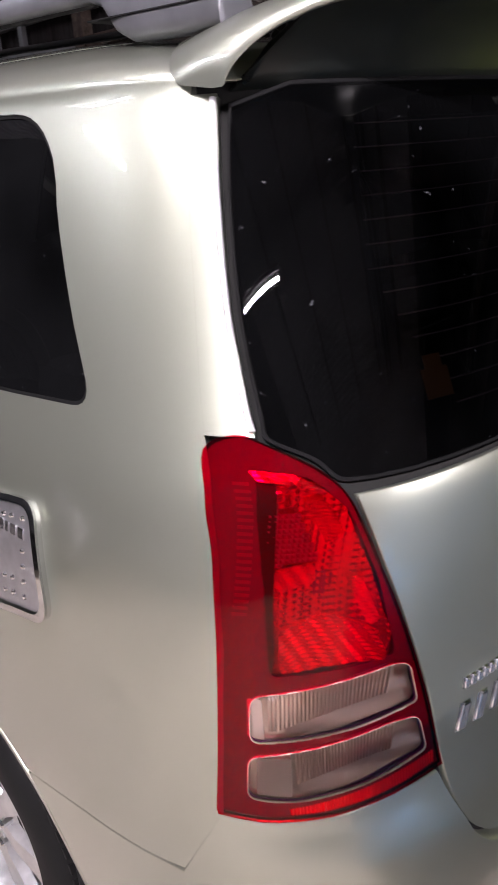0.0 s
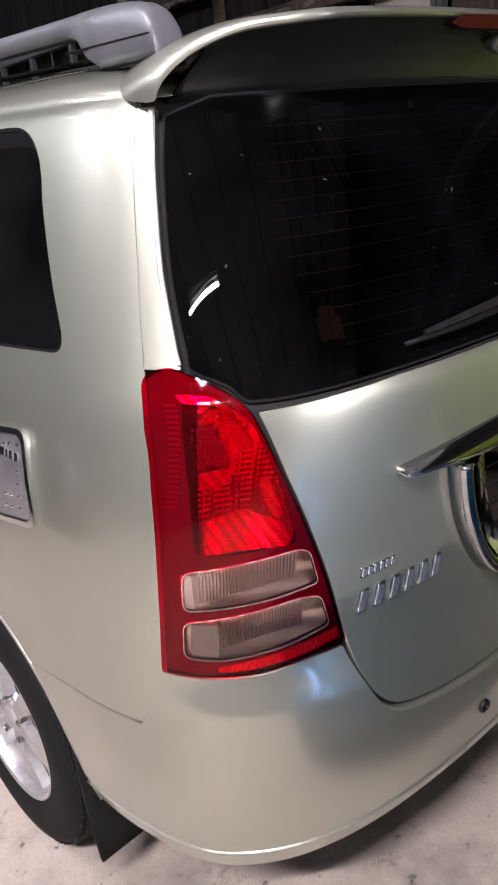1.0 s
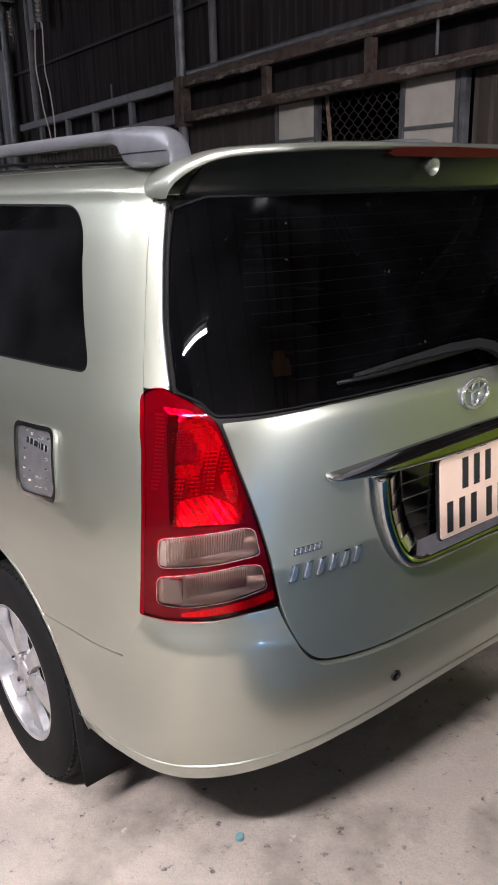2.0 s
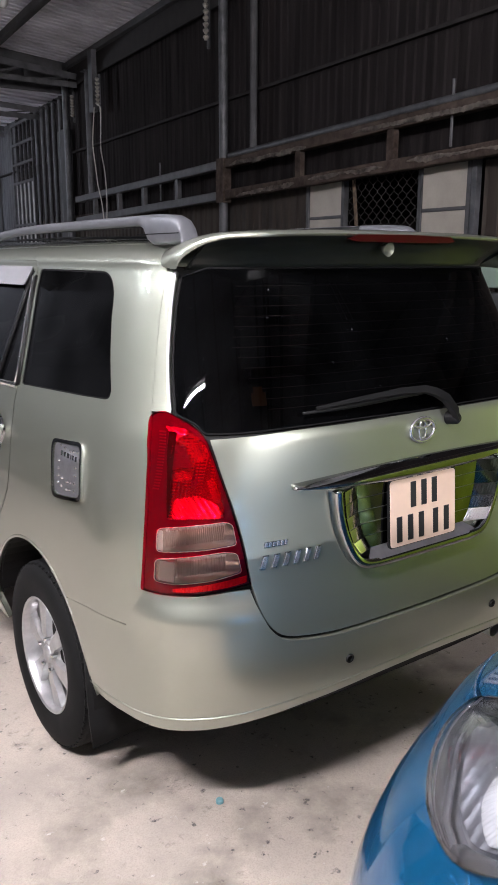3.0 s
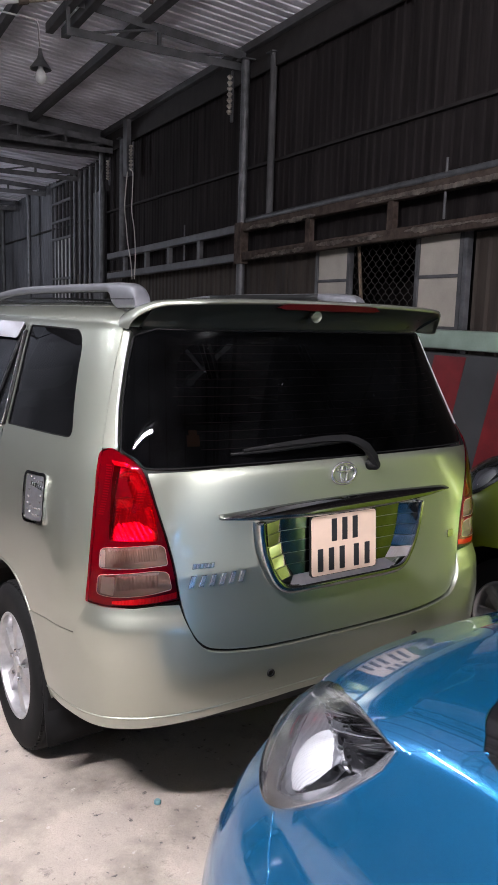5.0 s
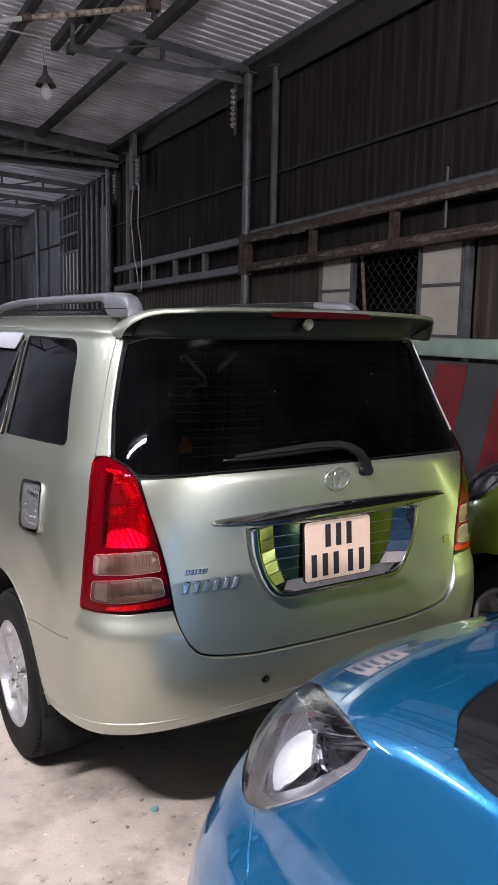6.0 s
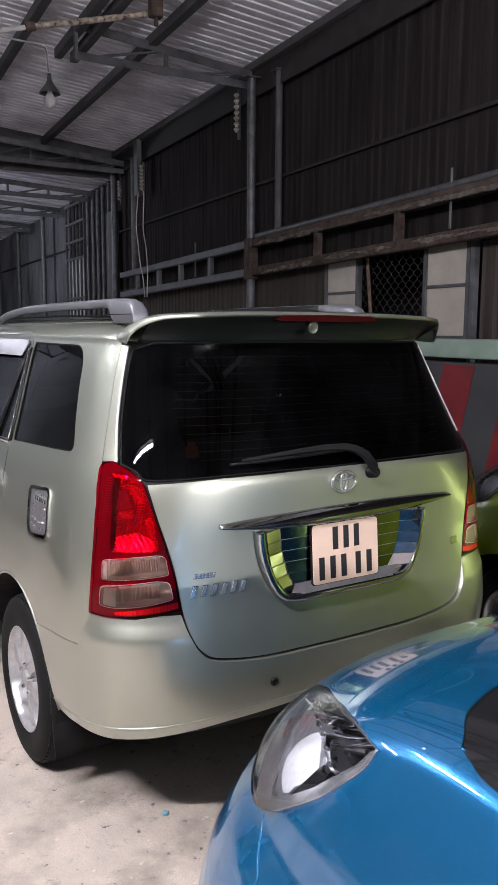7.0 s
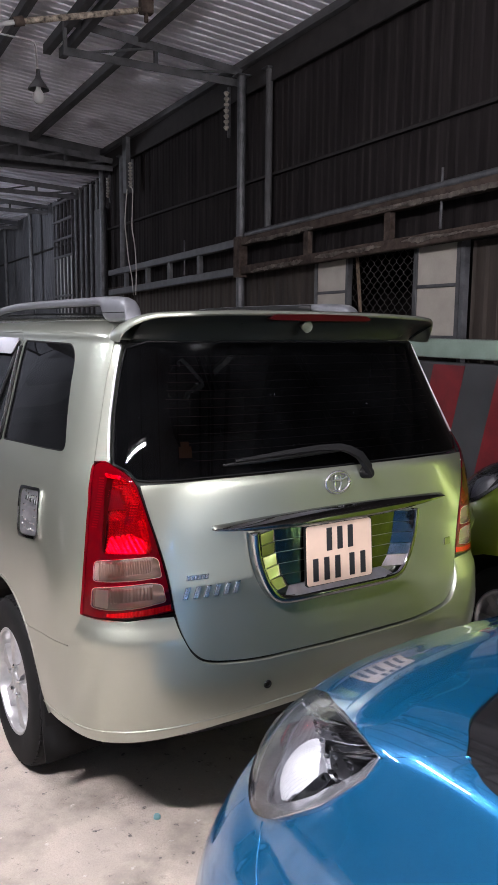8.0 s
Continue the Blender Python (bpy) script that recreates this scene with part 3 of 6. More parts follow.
    for k in (-1, 1):
        v, f = sweep([at(glass_skin, k * u, z)[0] + at(glass_skin, k * u, z)[1] * 0.002 for u, z in edge], [(0.004 * math.cos(q), 0.004 * math.sin(q)) for q in np.linspace(0, 2 * math.pi, 9)[:-1]])
        under(mesh_object("edge_highlight", v, f, HEADCHROME), pane_ob)
    wire = mat("heating_wire", (0.85, 0.50, 0.46), 0.5)
    for i in range(13):
        z = 1.26 + i * 0.026
        half = by_x(0.55 - 0.05 * abs(i - 6) / 6, z)
        pts = [glass_skin(s, z) + Vector((0, 0.013, 0)) for s in np.linspace(-half, half, 25)]
        v, f = sweep(pts, [(-0.0008, -0.0008), (0.0008, -0.0008), (0.0008, 0.0008), (-0.0008, 0.0008)])
        under(mesh_object("heating_wire", v, f, wire), pane_ob)

    def bumper_skin(s, v):
        c, n = at(body, s, v)
        t = min(1.0, max(0.0, (0.803 - v) / 0.085))
        fade = 1 - min(1.0, max(0.0, (abs(s) - 0.84) / 0.15))
        inner = 1 - min(1.0, max(0.0, (abs(s) - 0.78) / 0.14))
        return c + n * (0.001 + 0.014 * t * t * (3 - 2 * t) * fade - 0.005 * (1 - t) * inner)

    top = [(0, 0.622), (by_x(0.2, 0.624), 0.624), rx(0.36, 0.629), rx(0.505, 0.649), rx(0.553, 0.683), rx(0.582, 0.743), rx(0.598, 0.798)]
    low = [rx(0.657, 0.798), rx(0.725, 0.790), sy(0.216, 0.792), sy(0.258, 0.795), sy(0.283, 0.744), sy(0.312, 0.684), sy(0.505, 0.666), sy(0.655, 0.643)]
    arch = [sy(ARCH_Y + ARCH_R * math.cos(a), ARCH_Z + ARCH_R * math.sin(a)) for a in np.linspace(radians(131), radians(170), 8)]
    bottom = [sy(0.40, 0.392), sy(0.26, 0.400), rx(0.70, 0.414), rx(0.58, 0.430), rx(0.45, 0.444), (by_x(0.2, 0.456), 0.456), (0, 0.459)]
    half = spline(flat2(top), 5, closed=False) + flat2(low) + flat2(arch) + flat2(bottom)
    bumper = under(shell("rear_bumper", both(half)[:-1], bumper_skin, SILVER, 0.0, 0.03, 0.025, turn=0.006), car)
    # bright lip along the foot of the bumper
    lip = [sy(0.54, 0.415), sy(0.37, 0.424), sy(0.26, 0.436), sy(0.19, 0.446), rx(0.656, 0.456), rx(0.427, 0.472), (by_x(0.2, 0.481), 0.481), (0, 0.483)]
    half = spline(flat2(lip), 6, closed=False)
    line = half + [(-s, v) for s, v in reversed(half[:-1])]
    prof = [(0.0035 * math.cos(a), 0.0035 * math.sin(a)) for a in np.linspace(0, 2 * math.pi, 9)[:-1]]
    v, f = sweep([bumper_skin(s, z) for s, z in line], prof)
    under(mesh_object("bumper_lip", v, f, SILVER), bumper)
    # parking sensors
    for x in (-0.303, 0.324):
        c, n = at(bumper_skin, by_x(x, 0.546), 0.546)
        bm = bmesh.new()
        m = Matrix.Translation(c) @ n.to_track_quat("Z", "Y").to_matrix().to_4x4()
        lathe(bm, [(0.0, 0.001), (0.008, 0.001), (0.009, 0.004), (0.0125, 0.0045), (0.0135, 0.003), (0.0145, -0.004)], m, 24)
        smooth(part("parking_sensor", bm, BLACK, bumper, "round black parking sensor"))

    for k in (1, -1):
        skin = Skin(body, k)
        # quarter panel with its window opening and wheel arch
        quarter = flat2([sy(0.257, 0.797), sy(0.256, 0.90), sy(0.259, 1.02), sy(0.274, 1.13), sy(0.292, 1.19), sy(0.318, 1.250)])
        quarter = quarter[::-1]
        lower = flat2([sy(0.2835, 0.744), sy(0.3125, 0.6868), sy(0.505, 0.6688), sy(0.655, 0.6458)])
        door_edge = spline(flat2(DOOR_REAR), 4, closed=False)
        roof_edge = [(by_y(1.285, 1.6) + 0.06, 1.70), (by_y(1.285, 1.6) + 0.08, 1.83), (by_y(0.65, 1.6), 1.83), (by_x(0.618, 1.61), 1.83), (by_x(0.618, 1.61), 1.62)]
        glass_edge = flat2([rx(0.649, 1.525), rx(0.690, 1.387), rx(0.716, 1.282), rx(0.723, 1.2575)])
        crease = flat2([sy(0.432, 1.60), sy(0.405, 1.50), sy(0.368, 1.385), sy(0.322, 1.257)])
        strip = [(by_x(0.618, 1.61), 1.612)] + glass_edge + [(s + 0.0015, v) for s, v in reversed(crease)] + [(crease[0][0] + 0.0015, 1.612)]
        under(shell("tailgate_frame", strip, skin, SILVER, -0.0015, 0.014, 0.02, turn=0.004), gate)
        roof_edge = roof_edge[:3] + [(crease[0][0], 1.83), (crease[0][0], 1.62)]
        glass_edge = crease
        outline = quarter + lower + flat2(ARCH) + door_edge + roof_edge + glass_edge
        q = under(shell("quarter_panel", outline, skin, SILVER, 0.0, 0.02, 0.03, [QUARTER_GLASS], 0.004), car)
        side_glass = under(shell("quarter_window", QUARTER_GLASS, skin, SIDE_TINT, -0.005, 0.004, 0.04), car, "dark tinted fixed side window")
        hole = [(QC[0] + (s - QC[0]) * 0.985, QC[1] + (v - QC[1]) * 0.975) for QC in [(by_y(0.92, 1.4), 1.42)] for s, v in QUARTER_GLASS]
        under(shell("window_seal", QUARTER_GLASS, skin, SEAL, -0.003, 0.010, 0.04, [hole]), side_glass)
        # rear door
        d0 = by_y(0.65, 1)
        gap = 0.006
        edge = [(s + gap, v) for s, v in spline(flat2(DOOR_REAR), 4, closed=False)]
        door_out = edge + [(by_y(1.31, 1.6), 1.66), (by_y(2.25, 1.6), 1.66), (by_y(2.29, 1.2), 1.18), (by_y(2.29, 0.9), 0.405)]
        door = under(shell("rear_door", door_out, skin, SILVER, 0.0, 0.02, 0.035, [DOOR_GLASS], 0.004), car)
        win = under(shell("door_window", DOOR_GLASS, skin, SIDE_TINT, -0.006, 0.004, 0.04), door)
        # divider bar, pillar trim and bright waist strip
        v, f = sweep([at(skin, *sy(y, z))[0] + at(skin, *sy(y, z))[1] * 0.001 for y, z in ((1.365, 1.216), (1.352, 1.35), (1.338, 1.47), (1.326, 1.60))], [(-0.012, -0.004), (0.012, -0.004), (0.012, 0.004), (-0.012, 0.004)], flat=(-k, 0, 0))
        under(mesh_object("divider_bar", v, f, BLACK), door)
        v, f = sweep([at(skin, *sy(y, z))[0] + at(skin, *sy(y, z))[1] * 0.002 for y, z in ((1.160, 1.222), (1.195, 1.32), (1.235, 1.43), (1.285, 1.58))], [(-0.016, -0.004), (0.016, -0.004), (0.014, 0.004), (-0.014, 0.004)], flat=(-k, 0, 0))
        under(mesh_object("pillar_trim", v, f, BLACK), door)
        v, f = sweep([at(skin, *sy(y, z))[0] + at(skin, *sy(y, z))[1] * 0.004 for y, z in ((1.178, 1.226), (1.212, 1.32), (1.252, 1.43), (1.302, 1.58))], [(-0.004, -0.004), (0.004, -0.004), (0.003, 0.004), (-0.003, 0.004)], flat=(-k, 0, 0))
        under(mesh_object("bright_frame_strip", v, f, CHROME), door)
        v, f = sweep([at(skin, *sy(y, z))[0] + at(skin, *sy(y, z))[1] * 0.004 for y, z in ((1.175, 1.218), (1.5, 1.210), (1.9, 1.196), (2.26, 1.184))], [(-0.004, -0.009), (0.004, -0.009), (0.005, 0.0), (0.003, 0.009), (-0.004, 0.009)], flat=(0, 0, 1))
        under(mesh_object("waist_strip", v, f, CHROME), door)
        # rain visor above the door window
        vis = rounded([sy(1.315, 1.612), sy(1.325, 1.545), sy(2.20, 1.54), sy(2.22, 1.612)], 0.02)
        visor_skin = Skin(lambda s, z: at(body, s, z)[0] + at(body, s, z)[1] * (0.010 + 0.10 * (1.612 - z)), k)
        under(shell("rain_visor", vis, visor_skin, VISOR, 0.0, 0.003, 0.04), door, "smoky plastic rain visor")
        # side moulding
        v, f = sweep([at(skin, *sy(y, z))[0] + at(skin, *sy(y, z))[1] * 0.006 for y, z in ((1.262, 0.735), (1.275, 0.735), (1.6, 0.708), (2.28, 0.672))], [(-0.008, -0.020), (0.006, -0.018), (0.010, -0.006), (0.008, 0.014), (-0.006, 0.020)], flat=(0, 0, 1))
        under(mesh_object("side_moulding", v, f, SILVER), door)
        v, f = sweep([at(skin, *sy(y, z))[0] + at(skin, *sy(y, z))[1] * 0.017 for y, z in ((1.272, 0.742), (1.6, 0.716), (2.28, 0.680))], [(-0.003, -0.006), (0.003, -0.005), (0.003, 0.005), (-0.003, 0.006)], flat=(0, 0, 1))
        under(mesh_object("moulding_strip", v, f, CHROME), door)
        # sill
        sill = under(shell("sill", rounded([sy(1.372, 0.400), sy(1.345, 0.36), sy(1.33, 0.305), sy(3.5, 0.305), sy(3.5, 0.400)], 0.01), skin, SILVER, 0.006, 0.02, 0.05), car)
        # door handle: bright shield, grip and lock
        c, n = at(skin, *sy(1.272, 1.060))
        m = Matrix.Translation(c) @ Matrix((( 0, 0, n.x, 0), (1, 0, n.y, 0), (0, 1, n.z, 0), (0, 0, 0, 1)))
        bm = bmesh.new()
        lathe(bm, [(0.0, 0.001), (0.030, 0.003), (0.046, 0.008), (0.053, 0.010), (0.058, 0.006), (0.060, -0.002)], m @ Matrix.Diagonal((1.45, 1.12, 1, 1)), 28)
        handle = smooth(part("door_handle", bm, SMOKECHROME, door, "chrome door handle"))
        v, f = sweep([m @ Vector(p) for p in ((-0.088, 0.004, 0.008), (-0.070, 0.008, 0.032), (-0.03, 0.010, 0.042), (0.03, 0.010, 0.042), (0.070, 0.006, 0.032), (0.086, 0.002, 0.008))], [(-0.008, -0.021), (0.006, -0.021), (0.012, -0.008), (0.012, 0.008), (0.006, 0.021), (-0.008, 0.021)], flat=(0, 0, 1))
        under(mesh_object("grip", v, f, CHROME), handle)
        bm = bmesh.new()
        lathe(bm, [(0.0, 0.012), (0.014, 0.011), (0.020, 0.007), (0.022, 0.0)], m @ Matrix.Translation((-0.040, -0.062, 0)), 20)
        smooth(part("lock", bm, SMOKECHROME, handle))
        # front part of the body (out of sight)
        fr = [(by_y(2.30, 1), 0.405), (by_y(2.30, 1), 1.18), (by_y(2.26, 1), 1.66), (by_y(2.20, 1), 1.83), (end - 0.01, 1.83), (end - 0.01, 0.36), (by_y(3.52, 1), 0.36), (by_y(3.50, 1), 0.405)]
        front_arch = [(by_y(3.70 + 0.40 * math.cos(a), 1), 0.315 + 0.40 * math.sin(a)) for a in np.linspace(0, 2 * math.pi, 30)[:-1] if 0.315 + 0.40 * math.sin(a) > 0.37]
        under(shell("front_body", fr, skin, SILVER, 0.0, 0.02, 0.06, [FRONT_GLASS, front_arch]), car)
        under(shell("front_window", FRONT_GLASS, skin, TINT, -0.006, 0.004, 0.06), car)

        # tail lamp: lens with two clear windows over prisms and reflectors
        w1 = rounded([(by_x(0.792, 0.97), 0.970), (by_x(0.798, 0.911), 0.908), rx(0.701, 0.916), rx(0.628, 0.925, 0.01), rx(0.636, 0.980), rx(0.655, 0.988), rx(0.74, 0.979)], 0.014)
        w2 = rounded([(by_x(0.801, 0.886), 0.889), (by_x(0.806, 0.832), 0.829), rx(0.77, 0.824), rx(0.69, 0.834), rx(0.618, 0.850, 0.01), rx(0.627, 0.903), rx(0.663, 0.909)], 0.014)
        ob = empty("tail_lamp")
        ob.parent = car
        tagged(ob, "red tail lamp with two clear lenses")
        under(shell("red_lens", lamp, skin, RED, 0.003, 0.004, 0.02, [w1, w2], 0.002), ob)
        cen = (sum(s for s, v in lamp) / len(lamp), sum(v for s, v in lamp) / len(lamp))
        inset = lambda q, p: [(s + (cen[0] - s) * q, v + (cen[1] - v) * p) for s, v in lamp]
        under(shell("lens_rim", inset(0.004, 0.002), skin, REDBODY, -0.003, 0.003, 0.02, [rounded(flat2([rx(0.736, 1.228), rx(0.701, 1.218), rx(0.681, 1.183), rx(0.664, 1.10), rx(0.654, 1.02), rx(0.652, 0.996), rx(0.776, 0.993), rx(0.766, 1.095), rx(0.751, 1.186)]), 0.012), w1, w2]), ob)
        under(shell("lamp_back", lamp, skin, REDBODY, -0.038, 0.002, 0.03), ob)

        def bowl(u0, v0, a, b, rim, deep):
            """A hollow reflector let into the lamp."""
            def f(s, v):
                c, n = at(body, s, v)
                r = ((abs(s) - u0) / a) ** 2 + ((v - v0) / b) ** 2
                return c - n * (rim + deep * max(0.0, 1 - r))
            return Skin(f, k)
        for w, v0, x1 in ((w1, 0.95, 0.788), (w2, 0.868, 0.772)):
            clear = under(shell("clear_lens", w, skin, CLEAR, 0.0034, 0.002, 0.02, turn=0.001), ob)
            hollow = bowl(by_x(0.71, v0), v0, 0.11, 0.045, 0.005, 0.022)
            mid = (sum(p[0] for p in w) / len(w), sum(p[1] for p in w) / len(w))
            wide = [(mid[0] + (s - mid[0]) * 1.03, mid[1] + (v - mid[1]) * 1.08) for s, v in w]
            back = under(shell("reflector", wide, hollow, PINKFACET, -0.001, 0.002, 0.012), ob, "pinkish clear reflector")
            # thin pale rod paints the glint along the clear lens's edge
            edge_pts = [at(skin, s, v)[0] + at(skin, s, v)[1] * 0.002 for s, v in dense(w, 0.012)]
            v, f = sweep(edge_pts + edge_pts[:1], [(0.0011 * math.cos(a), 0.0011 * math.sin(a)) for a in np.linspace(0, 2 * math.pi, 7)[:-1]], flat=(k, 0.3, 0))
            under(mesh_object("lens_edge_glint", v, f, EDGEGLINT), clear)
            for q, (zz, hh, tall, mt) in enumerate(((0.004, 0.024, 0.0016, PINKFACET), (0.020, 0.010, 0.0024, PINKSPARK))):
                xs = (x1 - 0.006, 0.745, 0.70, 0.655)
                rows2 = [sorted((by_x(x, v0), v0 + zz + hh * g - 0.012 * (x - 0.70) / 0.1) for x in xs) for g in (1, -1)]
                under(ridges("flute", rows2[0], rows2[1], 44 if q else 30, hollow, mt, 0.0 + 0.001 * q, tall), back)
            end_w = [rx(0.800, v0 - 0.036), rx(x1, v0 - 0.040), rx(x1 - 0.003, v0 + 0.014), rx(0.795, v0 + 0.016)]
            under(shell("end_block", rounded(flat2(end_w), 0.004), skin, BEIGE, -0.003, 0.010, 0.012), back)
        # hollow red reflector with shallow pillows, blocks of prisms and bright facets
        hollow = bowl(by_x(0.715, 1.09), 1.09, 0.10, 0.14, 0.006, 0.030)

        def pillows(u, v, fn=hollow.fn):
            c, n = at(body, u, v)
            return fn(u, v) + n * (0.0011 * abs(math.sin((abs(u) - 0.6) * math.pi / 0.011)) * abs(math.sin((v - 0.9 + 0.12 * (abs(u) - 0.7)) * math.pi / 0.0085)))
        bowl_main = Skin(pillows, k)
        shape = rounded(flat2([rx(0.738, 1.232), rx(0.700, 1.222), rx(0.680, 1.185), rx(0.662, 1.10), rx(0.652, 1.02), rx(0.650, 0.993), rx(0.778, 0.990), rx(0.768, 1.095), rx(0.753, 1.188)]), 0.012)
        big = under(shell("reflector", shape, bowl_main, REDBOWL, -0.003, 0.002, 0.0042), ob)
        grid = flat2([rx(0.748, 1.178), rx(0.722, 1.184), rx(0.718, 1.128), rx(0.757, 1.120)])
        under(beads("prism_block", grid, bowl(by_x(0.715, 1.09), 1.09, 0.10, 0.14, 0.005, 0.006), REDRIB, -0.002, 0.0062, 0.0056, 0.0030, 0.0), big)
        for poly, tilt, mt in (
            ([rx(0.716, 1.190), rx(0.699, 1.196), rx(0.684, 1.150), rx(0.703, 1.138)], 0.20, REDLIT),
            ([rx(0.757, 1.116), rx(0.722, 1.122), rx(0.720, 1.096), rx(0.758, 1.088)], 0.0, REDLIT),
            ([rx(0.764, 1.040), rx(0.715, 1.052), rx(0.668, 1.028), rx(0.664, 0.997), rx(0.768, 0.994)], -0.15, REDLIT),
            ([rx(0.690, 1.092), rx(0.676, 1.098), rx(0.661, 1.040), rx(0.674, 1.032)], 0.15, REDLIT),
            ([rx(0.742, 1.226), rx(0.712, 1.222), rx(0.692, 1.203), rx(0.697, 1.200), rx(0.716, 1.212), rx(0.740, 1.214)], 0.1, REDLIT),
        ):
            mid_v = sum(p[1] for p in poly) / len(poly)

            def face(u, v, q=tilt, c0=mid_v):
                c, n = at(body, u, v)
                return hollow.fn(u, v) + n * (0.006 + q * (v - c0) + 0.0010 * math.sin(v * 1400 + 3 * math.sin(u * 90)) + 0.0005 * math.sin(u * 330 + v * 260))
            under(shell("facet", rounded(flat2(poly), 0.009), Skin(face, k), mt, 0.0, 0.004, 0.0016, turn=0.001), big)
        low_line = flat2([rx(0.605, 0.822), rx(0.65, 0.8135), rx(0.70, 0.807), rx(0.74, 0.804), rx(0.776, 0.803)])
        high_line = flat2([rx(0.605, 0.840), rx(0.65, 0.832), rx(0.70, 0.824), rx(0.74, 0.818), rx(0.776, 0.812)])
        under(ridges("edge_reflector", high_line, low_line, 46, skin, REDGLINT, -0.0022, 0.0014), ob, "bright ribbed red reflector strip")
        # dark upright web and the fine side ribs
        web = flat2([rx(0.742, 1.215), rx(0.729, 1.213), rx(0.747, 1.15), rx(0.770, 1.017), rx(0.774, 0.995), rx(0.790, 0.995), rx(0.788, 1.016), rx(0.767, 1.142)])
        under(shell("web", web, skin, REDPLASTIC, -0.006, 0.006, 0.02), ob)
        for i in range(20):
            v = 1.07 + i * 0.0075
            x0 = 0.791 - 0.036 * (v - 1.07) / 0.145
            s0, s1 = by_x(x0 - 0.009, v), by_x(x0, v)
            under(shell("side_rib", [(s0, v - 0.0017), (s1, v - 0.0017), (s1, v + 0.0017), (s0, v + 0.0017)], skin, REDRIB, -0.0012, 0.003, 0.01, turn=0.001), ob)
        rim = [(s, v) for s, v in lamp]
        seal_in = [(s + (cen[0] - s) * 0.02, v + (cen[1] - v) * 0.012) for s, v in rim]
        seal_out = [(s + (cen[0] - s) * -0.004, v + (cen[1] - v) * -0.002) for s, v in rim]
        under(shell("lamp_seal", seal_out, skin, SEAL, -0.002, 0.012, 0.02, [seal_in]), ob)
        # wheel arch lip and liner
        v, f = sweep([at(skin, s, z)[0] for s, z in flat2([sy(ARCH_Y + (ARCH_R - 0.004) * math.cos(a), ARCH_Z + (ARCH_R - 0.004) * math.sin(a)) for a in np.linspace(radians(172), radians(8), 40)])], [(-0.006, -0.006), (0.003, -0.004), (0.003, 0.002), (-0.006, 0.002)], flat=(k, 0, 0))
        under(mesh_object("arch_lip", v, f, SILVER), car)
        bm = bmesh.new()
        rings = []
        for xx in (0.862, 0.70, 0.52):
            rings.append([bm.verts.new((k * xx, ARCH_Y + 0.425 * math.cos(a), ARCH_Z + 0.425 * math.sin(a))) for a in np.linspace(radians(178), radians(14), 28)])
        for a, b in zip(rings, rings[1:]):
            for i in range(27):
                bm.faces.new((a[i], a[i + 1], b[i + 1], b[i]))
        bm.faces.new(rings[-1])
        part("wheel_arch_liner", bm, BLACK, car)
        # mud flap
        v, f = sweep([(k * 0.748, 0.600, 0.46), (k * 0.748, 0.594, 0.36), (k * 0.746, 0.586, 0.25), (k * 0.742, 0.578, 0.168)], [(-0.104, -0.005), (0.104, -0.005), (0.106, 0.0), (0.104, 0.005), (-0.104, 0.005)], flat=(0, 1, 0))
        under(mesh_object("mud_flap", v, f, RUBBER), car, "black rubber mud flap")
        # roof rail: a flat bar on two broad feet with a joint line
        pts = [(0.408, 1.694), (0.414, 1.722), (0.430, 1.745), (0.462, 1.758), (0.51, 1.763), (0.58, 1.766), (0.75, 1.766), (1.1, 1.766), (1.6, 1.762), (1.95, 1.742), (2.10, 1.715), (2.25, 1.672)]
        rail_x, aft, lift = (-0.575, 0.0, 0.0) if k < 0 else (0.505, 0.185, 0.006)
        rail = empty("roof_rail")
        rail.parent = car
        tagged(rail, "grey painted roof rail")
        verts, n, m = [], 0, 14
        for y, z in spline(pts, 5, closed=False):
            e = min(1.0, max(0.0, 1 - (y - 0.585) / 0.075)) if y < 1.2 else min(1.0, max(0.0, 1 - (2.16 - y) / 0.10))
            e = e * e * (3 - 2 * e)
            wd, high = 0.016 + 0.012 * e, 0.030 + max(0.0, z - 1.680 - 0.030) * e if y < 1.2 else 0.030 + 0.03 * e
            for a in np.linspace(0, 2 * math.pi, m + 1)[:-1]:
                ca, sa = math.cos(a), math.sin(a)
                verts.append((rail_x + wd * math.copysign(abs(ca) ** 0.6, ca), y + aft, z + lift - high / 2 + high / 2 * math.copysign(abs(sa) ** 0.6, sa)))
            n += 1
        faces = [(i * m + j, i * m + (j + 1) % m, (i + 1) * m + (j + 1) % m, (i + 1) * m + j) for i in range(n - 1) for j in range(m)]
        faces += [tuple(range(m - 1, -1, -1)), tuple((n - 1) * m + j for j in range(m))]
        smooth(under(mesh_object("bar", verts, faces, RAIL_GREY), rail), 45)
        for y0, y1, z in ((0.420, 0.655, 1.7105), (2.13, 2.26, 1.672)):
            v, f = sweep([(rail_x, y + aft, z + lift) for y in np.linspace(y0, y1, 6)], [(-0.0285, -0.0012), (0.0285, -0.0012), (0.0285, 0.0012), (-0.0285, 0.0012)])
            under(mesh_object("joint", v, f, SEAL), rail)
        # black strip added to darken the bar's inner side, which lies in shade
        v, f = sweep([(rail_x - k * 0.016, y + aft, 1.750 + lift) for y in np.linspace(0.69, 1.62, 10)], [(-0.004, -0.016), (0.004, -0.016), (0.004, 0.013), (-0.004, 0.013)])
        under(mesh_object("shade_strip", v, f, BLACK), rail, "black strip painting shade on the rail's inner side")

    # roof
    r0 = by_y(0.432, 1.60) - 0.003
